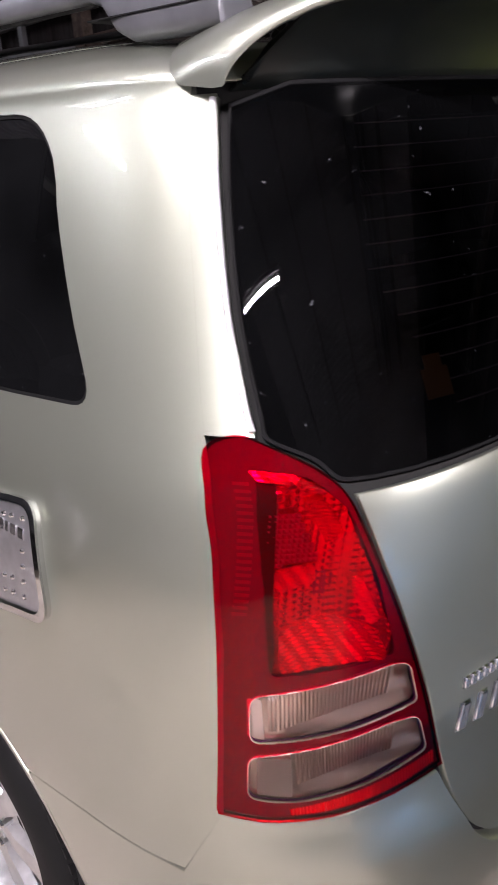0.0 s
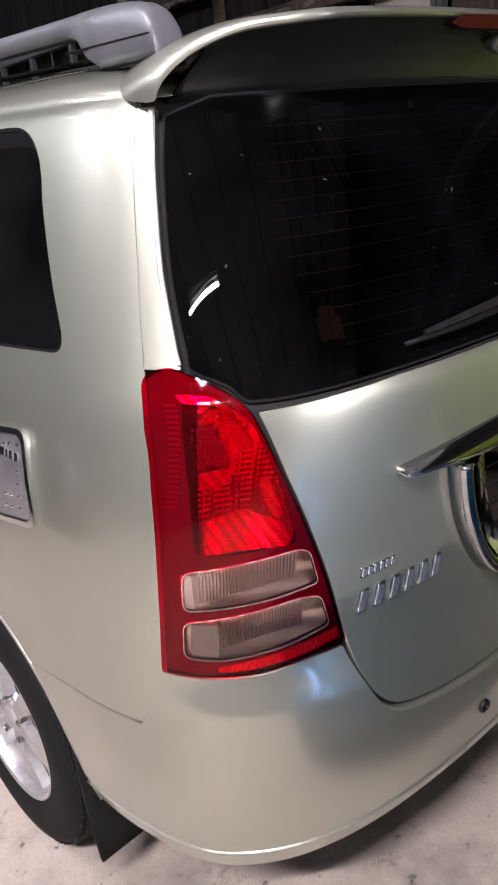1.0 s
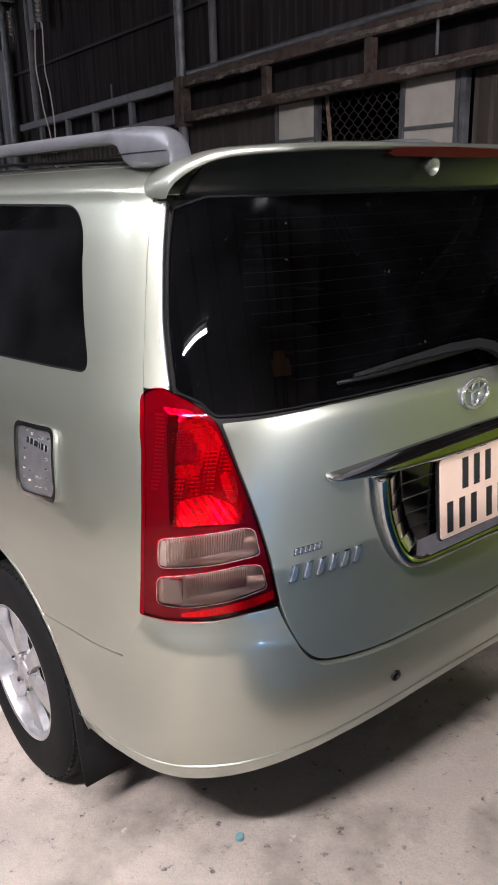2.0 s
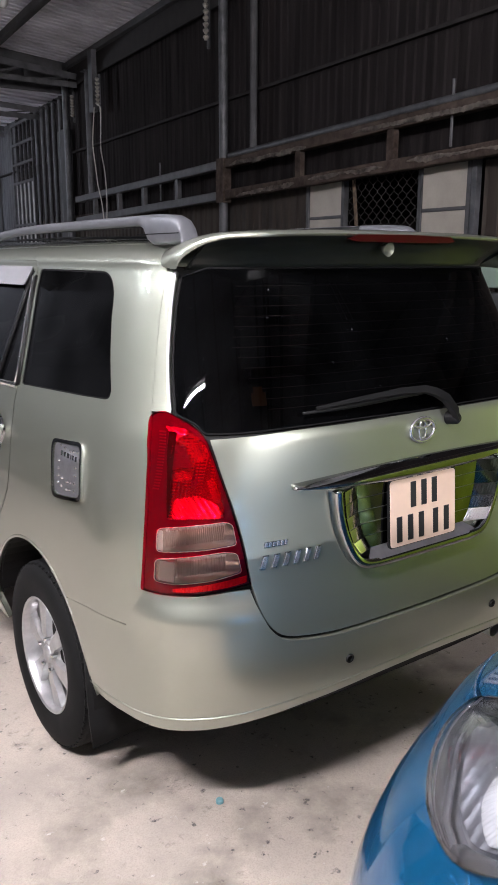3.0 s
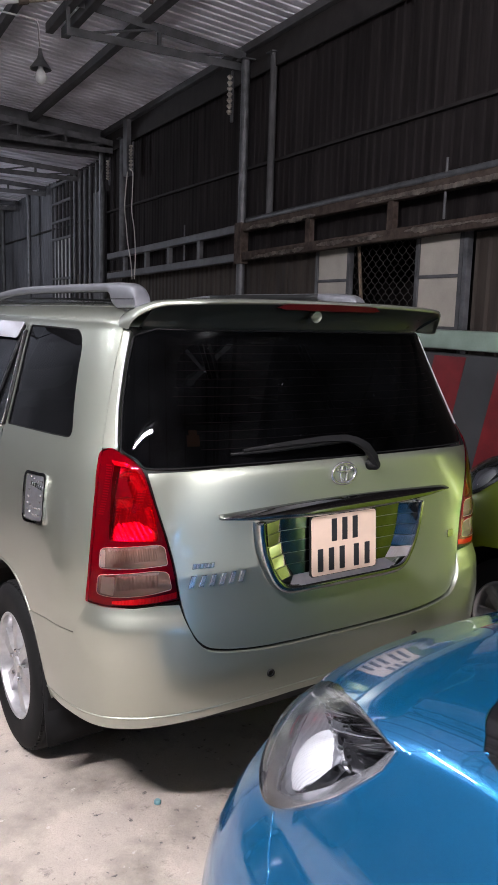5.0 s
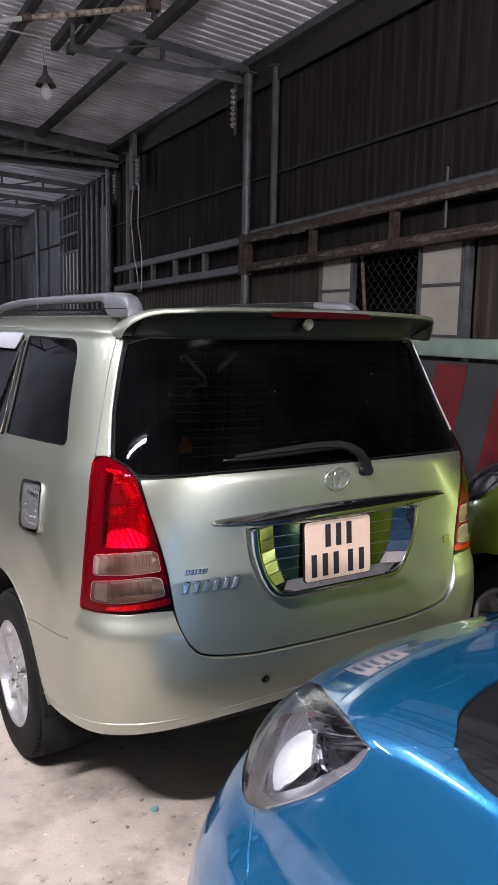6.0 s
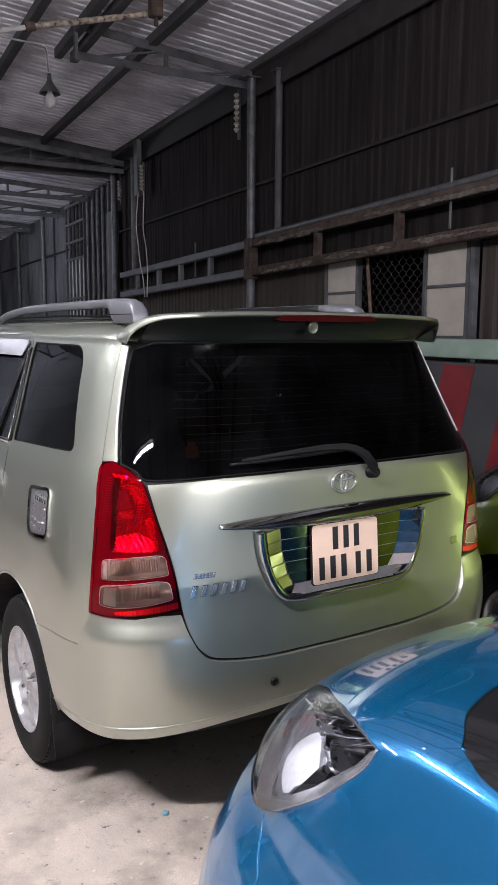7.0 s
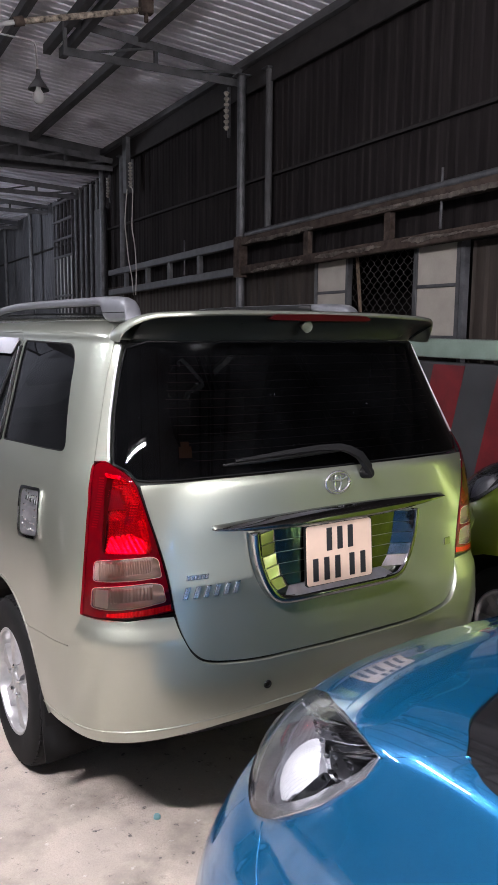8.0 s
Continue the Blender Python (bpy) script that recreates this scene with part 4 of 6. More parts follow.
    q0 = by_y(1.285, 1.6)
    f0 = by_y(2.26, 1)
    half = [(0, 1.63), (r0, 1.63), (r0, 1.838), (q0 + 0.086, 1.838), (q0 + 0.066, 1.70), (q0 + 0.036, 1.667), (f0 + 0.002, 1.667), (f0 - 0.055, 1.836), (end - 0.002, 1.836), (end - 0.002, 2.1198), (0, 2.1198)]
    under(shell("roof", both(half), body, SILVER, 0.0, 0.012, 0.05, turn=0.003), car)
    for x in (-0.50, 0.50):
        v, f = sweep([(x, y, 1.7045 + 0.014 * min(1, (y - 0.5) / 0.9)) for y in np.linspace(0.5, 2.55, 14)], [(-0.011, -0.006), (0.011, -0.006), (0.009, 0.002), (-0.009, 0.002)])
        under(mesh_object("roof_moulding", v, f, BLACK), car, "black rubber roof moulding")
    # spoiler: a wing over the top of the rear window
    secs, pans, n = [], [], 111
    for i in range(n):
        x = 0.640 * math.sin((2 * i / (n - 1) - 1) * math.pi / 2)
        e = abs(x) / 0.640
        t = max(0.0, (e - 0.86) / 0.14)
        t = 1 - math.sqrt(max(0.0, 1 - t * t))
        rear, front = 0.165 + 0.035 * e**5 + (0.14 if x < 0 else 0.08) * max(0.0, (e - 0.72) / 0.28) ** 1.5 + 0.03 * t, 0.50 - 0.055 * t
        ztop, zf = 1.716 - 0.020 * e**3 - 0.072 * t, 1.712 - 0.052 * e**4 - 0.038 * t
        back = max(body(by_x(x, 1.62), 1.62).y - 0.004, rear + 0.02)
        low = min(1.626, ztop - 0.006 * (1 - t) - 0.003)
        thin = 1 - 0.3 * t
        pts = [(rear + q * (front - rear), ztop + (zf - ztop) * q**1.5 + 0.010 * thin * math.sin(math.pi * q**0.6)) for q in (1, 0.75, 0.5, 0.3, 0.15, 0.06, 0.02)]
        pts += [(rear, ztop - 0.004 * thin), (rear + 0.002 * thin, ztop - 0.008 * thin), (rear + 0.008 * thin, ztop - 0.011 * thin), (rear + 0.03 * thin, ztop - 0.012 * thin)]
        x1, z1 = pts[-2][0], pts[-2][1] + 0.0005
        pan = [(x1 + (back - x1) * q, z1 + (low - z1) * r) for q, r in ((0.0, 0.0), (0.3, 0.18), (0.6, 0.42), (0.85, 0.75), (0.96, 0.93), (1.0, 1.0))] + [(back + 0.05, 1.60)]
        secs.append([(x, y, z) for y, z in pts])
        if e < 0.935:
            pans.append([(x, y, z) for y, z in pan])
    parts = []
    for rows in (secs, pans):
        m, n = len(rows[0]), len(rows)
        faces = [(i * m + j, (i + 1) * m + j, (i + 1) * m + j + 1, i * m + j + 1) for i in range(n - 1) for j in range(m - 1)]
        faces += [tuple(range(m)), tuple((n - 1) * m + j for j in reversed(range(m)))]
        # the underside is coloured dark: its shade is painted in
        parts.append(mesh_object("spoiler" if rows is secs else "underside", [p for s in rows for p in s], faces, SILVER if rows is secs else UNDERSHADE))
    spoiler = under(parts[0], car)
    under(parts[1], spoiler, "underside of the spoiler, its shade put into a dark colour")
    spoiler.data.set_sharp_from_angle(angle=radians(62))
    # high brake lamp in the spoiler's edge
    half = [(-0.215, 1.696), (-0.19, 1.708), (0, 1.712), (0.19, 1.708), (0.215, 1.696), (0.19, 1.691), (0, 1.690), (-0.19, 1.691)]
    bm = bmesh.new()
    a = [bm.verts.new((x, 0.1625 + 0.10 * (abs(x) / 0.642) ** 6 + 0.30 * (1.712 - z), z)) for x, z in half]
    b = [bm.verts.new((x, 0.185, z)) for x, z in half]
    bm.faces.new(a)
    for i in range(len(a)):
        j = (i + 1) % len(a)
        bm.faces.new((a[j], a[i], b[i], b[j]))
    bmesh.ops.recalc_face_normals(bm, faces=bm.faces)
    part("brake_lamp", bm, REDPLASTIC, spoiler, "dark red high brake lamp")
    bm = bmesh.new()
    lathe(bm, [(0.0, -0.010), (0.006, -0.008), (0.010, 0.0), (0.015, 0.012), (0.020, 0.03)], Matrix.Translation((-0.055, 0.205, 1.675)) @ Matrix.Rotation(radians(100), 4, "X"), 16)
    smooth(part("washer_jet", bm, SILVER, spoiler))

    # wiper
    wiper = empty("rear_wiper")
    wiper.parent = car
    def wp(x, z, o):
        c, nn = at(body, by_x(x, z), z)
        return c + nn * o
    line = [(0.121, 1.176, 0.030), (0.108, 1.200, 0.032), (0.085, 1.228, 0.034), (0.05, 1.252, 0.034), (0.01, 1.264, 0.032), (-0.08, 1.268, 0.026), (-0.20, 1.264, 0.020), (-0.30, 1.258, 0.017), (-0.38, 1.252, 0.015)]
    v, f = sweep([wp(*p) for p in line], [(-0.008, -0.011), (-0.002, -0.013), (0.005, -0.012), (0.008, -0.004), (0.008, 0.005), (0.004, 0.011), (-0.008, 0.010)], flat=(0, 0.4, 1), sizes=(1.0, 1.35, 1.25, 1.1, 1.0, 0.85, 0.65, 0.5, 0.35))
    smooth(under(mesh_object("arm", v, f, BLACK), wiper), 50)
    bm = bmesh.new()
    c, nn = at(body, by_x(0.118, 1.182), 1.182)
    lathe(bm, [(0.0, 0.040), (0.012, 0.039), (0.018, 0.032), (0.021, 0.0)], Matrix.Translation(c) @ nn.to_track_quat("Z", "Y").to_matrix().to_4x4(), 24)
    smooth(part("pivot_cap", bm, BLACK, wiper))
    v, f = sweep([wp(x, 1.244 + 0.018 * (x + 0.42) / 0.47, 0.008) for x in np.linspace(-0.42, 0.03, 14)], [(-0.004, -0.007), (0.003, -0.007), (0.004, 0.003), (0.002, 0.007), (-0.003, 0.007)], flat=(0, 0.4, 1), sizes=[0.5 + 0.5 * min(1, i / 4) for i in range(14)])
    under(mesh_object("blade", v, f, BLACK), wiper)

    # chrome strip over the plate
    v, f = [], []
    secs = []
    for x in np.linspace(-0.472, 0.488, 37):
        e = abs((x - 0.008) / 0.48)
        h = 0.020 * (1 - e**2.2) + 0.004
        z = 1.062 + 0.004 * x - 0.006 * (1 - e**2)
        c, nn = at(body, by_x(x, 1.06), 1.06)
        secs.append([c + nn * o + Vector((0, 0, z - 1.06 + dz)) for o, dz in ((-0.002, h + 0.004), (0.010, h + 0.002), (0.022, h * 0.4), (0.030, -h * 0.5), (0.026, -h), (0.0, -h - 0.002))])
    v = [p for s in secs for p in s]
    f = [(i * 6 + j, (i + 1) * 6 + j, (i + 1) * 6 + j + 1, i * 6 + j + 1) for i in range(36) for j in range(5)] + [tuple(range(6)), tuple(36 * 6 + j for j in reversed(range(6)))]
    bar = under(mesh_object("chrome_strip", v, f, SMOKECHROME), gate, "chrome strip above the number plate")
    # plate surround: chrome U-shaped frame with a ribbed mirror panel
    mid = [(0.338, 1.036), (0.334, 0.99), (0.322, 0.93), (0.296, 0.865), (0.262, 0.818), (0.215, 0.803), (0.10, 0.801), (0.0, 0.801)]
    mid = mid + [(-x, z) for x, z in reversed(mid[:-1])]
    pts = []
    for x, z in spline(mid, 5, closed=False):
        c, nn = at(body, by_x(x, z), z)
        pts.append(c + nn * 0.027)
    v, f = sweep(pts, [(-0.015, -0.030), (-0.014, 0.002), (-0.009, 0.008), (0.0, 0.010), (0.009, 0.008), (0.014, 0.002), (0.015, -0.030)], flat=(0, -1, 0.05))
    fr = under(mesh_object("plate_surround", v, f, SMOKECHROME), gate, "chrome surround with ribbed mirror panels")
    # the tray inside it: a flat back in five bands between two sloping cheeks, and a ledge below
    def tray(x, z, off):
        c, nn = at(body, by_x(x, z), z)
        return c + nn * off

    def rim_x(z):
        return float(np.interp(z, [0.812, 0.865, 0.94, 1.034], [0.238, 0.288, 0.316, 0.326]))

    def band(name, corners, material):
        (x0, z0, a), (x1, z1, b), (x2, z2, c), (x3, z3, d) = corners
        verts, faces, n = [], [], 9
        for t in np.linspace(0, 1, n):
            verts += [tray(x0 + (x1 - x0) * t, z0 + (z1 - z0) * t, a + (b - a) * t), tray(x3 + (x2 - x3) * t, z3 + (z2 - z3) * t, d + (c - d) * t)]
        k = len(verts)
        verts += [p + Vector((0, 0.004, 0)) for p in verts]
        for i in range(n - 1):
            faces += [(2 * i, 2 * i + 2, 2 * i + 3, 2 * i + 1), (k + 2 * i, k + 2 * i + 1, k + 2 * i + 3, k + 2 * i + 2), (2 * i, k + 2 * i, k + 2 * i + 2, 2 * i + 2), (2 * i + 1, 2 * i + 3, k + 2 * i + 3, k + 2 * i + 1)]
        return under(mesh_object(name, verts, faces, material, smooth=False), fr)
    zs = [0.842, 0.880, 0.918, 0.956, 0.994, 1.033]
    for lo, hi in zip(zs, zs[1:]):
        lo, hi = lo + 0.001, hi - 0.001
        a, b = rim_x(lo), rim_x(hi)
        # back and left cheeks take darker chrome: dim reflections put into the colour
        band("mirror_panel", [(-a + 0.070, lo, 0.003), (a - 0.070, lo, 0.003), (b - 0.070, hi, 0.004), (-b + 0.070, hi, 0.004)], DARKCHROME)
        for k in (-1, 1):
            corners = [(k * (a - 0.069), lo, 0.003), (k * a, lo, 0.036), (k * b, hi, 0.036), (k * (b - 0.069), hi, 0.004)]
            band("cheek_panel", corners if k > 0 else [corners[1], corners[0], corners[3], corners[2]], MIRROR if k > 0 else DARKCHROME)
    band("ledge", [(-0.236, 0.812, 0.034), (0.236, 0.812, 0.034), (rim_x(0.842) - 0.070, 0.842, 0.004), (0.070 - rim_x(0.842), 0.842, 0.004)], BRUSHED)

    # number plate with plain bars for its writing
    m = Matrix.Translation((0.0, 0.048, 0.9285)) @ Matrix.Rotation(radians(-4.5), 4, "X")
    def slab(w, h, r, y0, y1):
        """An upright plate with round corners and a slightly raised rim line."""
        bm = bmesh.new()
        line = rounded([(-w, -h), (w, -h), (w, h), (-w, h)], r, 5)
        a, b, c = ([bm.verts.new(m @ Vector((x * q, y, z * q))) for x, z in line] for y, q in ((y0, 0.994), (y0 + 0.0012, 1.0), (y1, 1.0)))
        bm.faces.new(a)
        for p, q in ((a, b), (b, c)):
            for i in range(len(line)):
                j = (i + 1) % len(line)
                bm.faces.new((p[j], p[i], q[i], q[j]))
        bm.faces.new(c[::-1])
        bmesh.ops.recalc_face_normals(bm, faces=bm.faces)
        return bm
    plate = part("number_plate", slab(0.1435, 0.1035, 0.016, -0.002, 0.006), BLACK, car, "white number plate with dark characters as bars")
    part("plate_face", slab(0.139, 0.099, 0.013, -0.0045, -0.001), PLATE, plate)
    rows = [(0.048, [-0.045, 0.0, 0.045]), (-0.048, [-0.104, -0.058, -0.012, 0.050, 0.098])]
    for z, xs in rows:
        for x in xs:
            bm = bmesh.new()
            box(bm, (x - 0.011, -0.0062, z - 0.038), (x + 0.011, -0.004, z + 0.038), 0.0006)
            bmesh.ops.transform(bm, matrix=m, verts=bm.verts)
            part("bar", bm, INK, plate)
    # round emblem as plain ovals, and plain badge bars
    c, nn = at(body, 0, 1.160)
    m = Matrix.Translation(c) @ nn.to_track_quat("Z", "Y").to_matrix().to_4x4()
    def ring(a, b, r, off, tilt=0):
        pts = [m @ Vector((a * math.cos(t), b * math.sin(t) + off, 0.005)) for t in np.linspace(0, 2 * math.pi, 41)]
        prof = [(r * math.cos(t), r * 0.8 * math.sin(t)) for t in np.linspace(0, 2 * math.pi, 9)[:-1]]
        return sweep(pts, prof, flat=tuple(nn))
    v, f = ring(0.050, 0.034, 0.0062, 0)
    emblem = under(mesh_object("emblem", v, f, SILVERTRIM), gate, "oval chrome emblem")
    v, f = ring(0.014, 0.028, 0.004, 0.0)
    under(mesh_object("inner_oval", v, f, SILVERTRIM), emblem)
    v, f = ring(0.036, 0.011, 0.004, 0.018)
    under(mesh_object("inner_oval", v, f, SILVERTRIM), emblem)
    def bars(name, x0, x1, z0, z1, count, slant, fill=0.62):
        for i in range(count):
            a = x0 + (x1 - x0) * (i + 0.1) / count
            b = a + (x1 - x0) / count * fill
            quad = [(a, z0), (b, z0), (b + slant, z1), (a + slant, z1)]
            # slightly larger dark backing paints a shadow round each bar
            foot = [(a - 0.0025, z0 - 0.003), (b + 0.003, z0 - 0.003), (b + slant + 0.003, z1 + 0.0015), (a + slant - 0.0025, z1 + 0.0015)]
            bar_ob = under(shell(name, [(by_x(x, z), z) for x, z in quad], body, SILVERTRIM, 0.006, 0.005, 0.02, turn=0.003), gate)
            under(shell("bar_shadow", [(by_x(x, z), z) for x, z in foot], body, SMOKECHROME, 0.002, 0.003, 0.02, turn=0.001), bar_ob)
    bars("badge_bar", -0.555, -0.485, 0.909, 0.920, 6, 0.002, 0.45)
    bars("badge_bar", -0.572, -0.375, 0.852, 0.884, 6, 0.012, 0.34)
    small = rounded([rx(0.524, 0.866), rx(0.556, 0.866), rx(0.556, 0.892), rx(0.524, 0.892)], 0.003)
    under(shell("small_badge", small, body, DARKCHROME, 0.004, 0.005, 0.02, turn=0.0015), gate)
    # lock and tiny screws on the chrome strip
    bm = bmesh.new()
    c, nn = at(body, by_x(0.205, 1.045), 1.045)
    lathe(bm, [(0.0, 0.026), (0.008, 0.026), (0.010, 0.022), (0.010, 0.0)], Matrix.Translation(c) @ nn.to_track_quat("Z", "Y").to_matrix().to_4x4(), 16)
    smooth(part("tailgate_lock", bm, CHROME, gate))
    # chrome fuel lid cover with small studs
    skin = Skin(body, -1)
    lid = rounded([sy(0.765, 1.115, 0.03), sy(0.560, 1.135, 0.03), sy(0.522, 0.975, 0.035), sy(0.728, 0.945, 0.035)], 0.03)
    lc = (sum(p[0] for p in lid) / len(lid), sum(p[1] for p in lid) / len(lid))
    shrink = lambda k: [(lc[0] + (s - lc[0]) * k, lc[1] + (v - lc[1]) * k) for s, v in lid]
    fuel = under(shell("fuel_lid", shrink(0.87), skin, BRUSHED, 0.006, 0.004, 0.02), car, "chrome fuel lid cover with small studs")
    under(shell("lid_frame", lid, skin, CHROME, 0.011, 0.016, 0.012, [shrink(0.89)], 0.006), fuel)
    for i in range(5):
        for j in range(6):
            if (i in (1, 2, 3) and j in (2, 3)) or j == 4:
                continue
            u, v = lc[0] + (i - 2) * 0.030, lc[1] + (j - 2.5) * 0.022 + 0.003 * abs(i - 2)
            c, nn = at(skin, u, v)
            bm = bmesh.new()
            lathe(bm, [(0.0, 0.0095), (0.003, 0.0088), (0.0045, 0.0058)], Matrix.Translation(c) @ nn.to_track_quat("Z", "Y").to_matrix().to_4x4(), 10)
            smooth(part("stud", bm, CHROME, fuel))
    for i in range(6):
        u = lc[0] + 0.052 - i * 0.0205
        quad = [(u, lc[1] + 0.034), (u - 0.013, lc[1] + 0.034), (u - 0.013, lc[1] + 0.048), (u, lc[1] + 0.048)]
        under(shell("badge_bar", quad, skin, CHROME, 0.008, 0.004, 0.01, turn=0.001), fuel)
    # orange sticker inside the rear window, dark seats behind the glass
    bm = bmesh.new()
    c, nn = at(glass_skin, by_x(-0.518, 1.298), 1.298)
    mm = Matrix.Translation(c - nn * 0.010) @ nn.to_track_quat("Z", "Y").to_matrix().to_4x4()
    box(bm, (-0.020, -0.026, -0.0006), (0.020, 0.010, 0.0006), 0.0004)
    box(bm, (-0.013, 0.008, -0.0006), (0.013, 0.026, 0.0006), 0.0004)
    bmesh.ops.transform(bm, matrix=mm, verts=bm.verts)
    part("sticker", bm, mat("orange_print", (0.90, 0.30, 0.08), 0.6), pane_ob, "small orange sticker")
    for x in (-0.42, 0.0, 0.42):
        bm = bmesh.new()
        box(bm, (x - 0.20, 0.78, 0.70), (x + 0.20, 0.92, 1.22), 0.05)
        box(bm, (x - 0.12, 0.82, 1.25), (x + 0.12, 0.90, 1.41), 0.035)
        rod(bm, (x - 0.05, 0.86, 1.2), (x - 0.05, 0.86, 1.28), 0.007)
        rod(bm, (x + 0.05, 0.86, 1.2), (x + 0.05, 0.86, 1.28), 0.007)
        smooth(part("rear_seat", bm, SEAT, car))

    make_wheel(car)
    return car


def make_wheel(car):
    """Four road wheels with six broad spokes."""
    for k in (-1, 1):
        for y in (0.945, 3.70):
            w = empty("wheel")
            w.parent = car
            m = Matrix.Translation((k * 0.755, y, 0.322)) @ Matrix.Rotation(radians(90 * k), 4, "Y")
            bm = bmesh.new()
            lathe(bm, [(0.196, 0.088), (0.205, 0.098), (0.235, 0.104), (0.270, 0.105), (0.298, 0.098), (0.312, 0.086), (0.3145, 0.080), (0.322, 0.070), (0.3225, 0.030), (0.318, 0.028), (0.318, 0.022), (0.3235, 0.020), (0.3235, -0.020), (0.318, -0.022), (0.318, -0.028), (0.3225, -0.030), (0.322, -0.070), (0.298, -0.098), (0.205, -0.098), (0.196, -0.088)], m, 72)
            tyre = smooth(part("tyre", bm, RUBBER, w, "worn black tyre"), 35)
            bm = bmesh.new()
            for i in range(64):
                a = 2 * math.pi * i / 64
                mm = m @ Matrix.Rotation(a, 4, "Z")
                for z0, z1 in ((0.066, 0.096), (-0.096, -0.066)):
                    box(bm, (0.290, -0.011, z0), (0.3165 if z0 > 0 else 0.316, 0.009, z1 - 0.008 if z0 > 0 else z1), 0, mm)
            tagged(part("tread_block", bm, RUBBER, tyre), kind="stuff")
            bm = bmesh.new()
            lathe(bm, [(0.201, -0.08), (0.199, 0.082), (0.204, 0.094), (0.200, 0.098), (0.192, 0.094), (0.186, 0.080), (0.180, 0.04), (0.176, -0.05), (0.17, -0.08)], m, 64)
            rim = smooth(part("rim", bm, ALLOY, w, "silver alloy rim"))
            bm = bmesh.new()
            lathe(bm, [(0.0, 0.01), (0.17, 0.0), (0.172, -0.02), (0.0, -0.02)], m, 40)
            part("brake_drum", bm, VOID, w)
            for i in range(6):
                mm = m @ Matrix.Rotation(2 * math.pi * i / 6 + 0.25, 4, "Z")
                bm = bmesh.new()
                outline = [(0.030, -0.020), (0.085, -0.023), (0.135, -0.032), (0.190, -0.044), (0.192, 0.044), (0.135, 0.032), (0.085, 0.023), (0.030, 0.020)]
                top = [0.080, 0.083, 0.078, 0.074, 0.074, 0.078, 0.083, 0.080]
                a = [bm.verts.new(mm @ Vector((x, y2 * 0.86, z))) for (x, y2), z in zip(outline, top)]
                b = [bm.verts.new(mm @ Vector((x, y2 * 1.0, z - 0.022))) for (x, y2), z in zip(outline, top)]
                n = len(a)
                for i0, i1 in ((0, 1), (1, 2), (2, 3)):
                    bm.faces.new((a[i0], a[i1], a[n - 1 - i1], a[n - 1 - i0]))
                for j in range(n):
                    bm.faces.new((a[(j + 1) % n], a[j], b[j], b[(j + 1) % n]))
                bmesh.ops.recalc_face_normals(bm, faces=bm.faces)
                smooth(part("spoke", bm, ALLOY, rim), 30)
            bm = bmesh.new()
            lathe(bm, [(0.0, 0.090), (0.024, 0.089), (0.030, 0.084), (0.034, 0.074), (0.060, 0.072), (0.066, 0.060)], m, 32)
            smooth(part("hub_cap", bm, ALLOY, rim))
            for i in range(5):
                mm = m @ Matrix.Rotation(2 * math.pi * i / 5, 4, "Z") @ Matrix.Translation((0.056, 0, 0.078))
                bm = bmesh.new()
                lathe(bm, [(0.0, 0.016), (0.006, 0.015), (0.009, 0.010), (0.0095, -0.01)], mm, 6)
                part("wheel_nut", bm, CHROME, rim)


# ---- small cars ----
class Hull:
    """A small car's skin: nose towards its local -y, s round it from the middle of the nose, v the height and, past top, over the bonnet."""

    def __init__(self, rows, b, n, top, dome, centre, line):
        self.section, self.b, self.n, self.top, self.dome, self.centre, self.line = table(rows), b, n, top, dome, centre, table(line)
        pts = [(0.8 * math.sin(f) ** (2 / n), b * (1 - math.cos(f) ** (2 / n))) for f in np.linspace(0, math.pi / 2, 201)]
        self.arc = [0.0]
        for p, q in zip(pts, pts[1:]):
            self.arc.append(self.arc[-1] + math.hypot(q[0] - p[0], q[1] - p[1]))
        self.round = self.arc[-1]
        self.length = 3.55
        self.end = 2 * self.round + self.length - 2 * b

    def __call__(self, s, v):
        a = abs(s)
        w, r, n = self.section(min(v, self.top))
        e = 2 / n
        if a <= self.round:
            f = math.pi / 2 * float(np.interp(a, self.arc, np.linspace(0, 1, 201)))
            x, y = w * math.sin(f) ** e, r + (self.b - r) * (1 - math.cos(f) ** e)
        elif a <= self.end - self.round:
            x, y = w, self.b + a - self.round
        else:
            f = math.pi / 2 * float(np.interp(max(0.0, self.end - a), self.arc, np.linspace(0, 1, 201)))
            x, y = w * math.sin(f) ** e, self.length - self.b * (1 - math.cos(f) ** e)
        z = min(v, self.top)
        if v > self.top:
            t = min(1.0, (v - self.top) / 0.5)
            k = 1 - 0.32 * t - 0.68 * t**3
            x, y, z = x * (k + 0.18 * t * (1 - t)), self.centre + (y - self.centre) * k, self.top + self.dome * (1 - (1 - t) ** 2.2)
        if y > 0.9 and z > 0.85:
            full = self.top + self.dome
            z = 0.85 + (z - 0.85) * (self.line(y)[0] - 0.85) / (full - 0.85)
        return Vector((math.copysign(x, s), y, z))


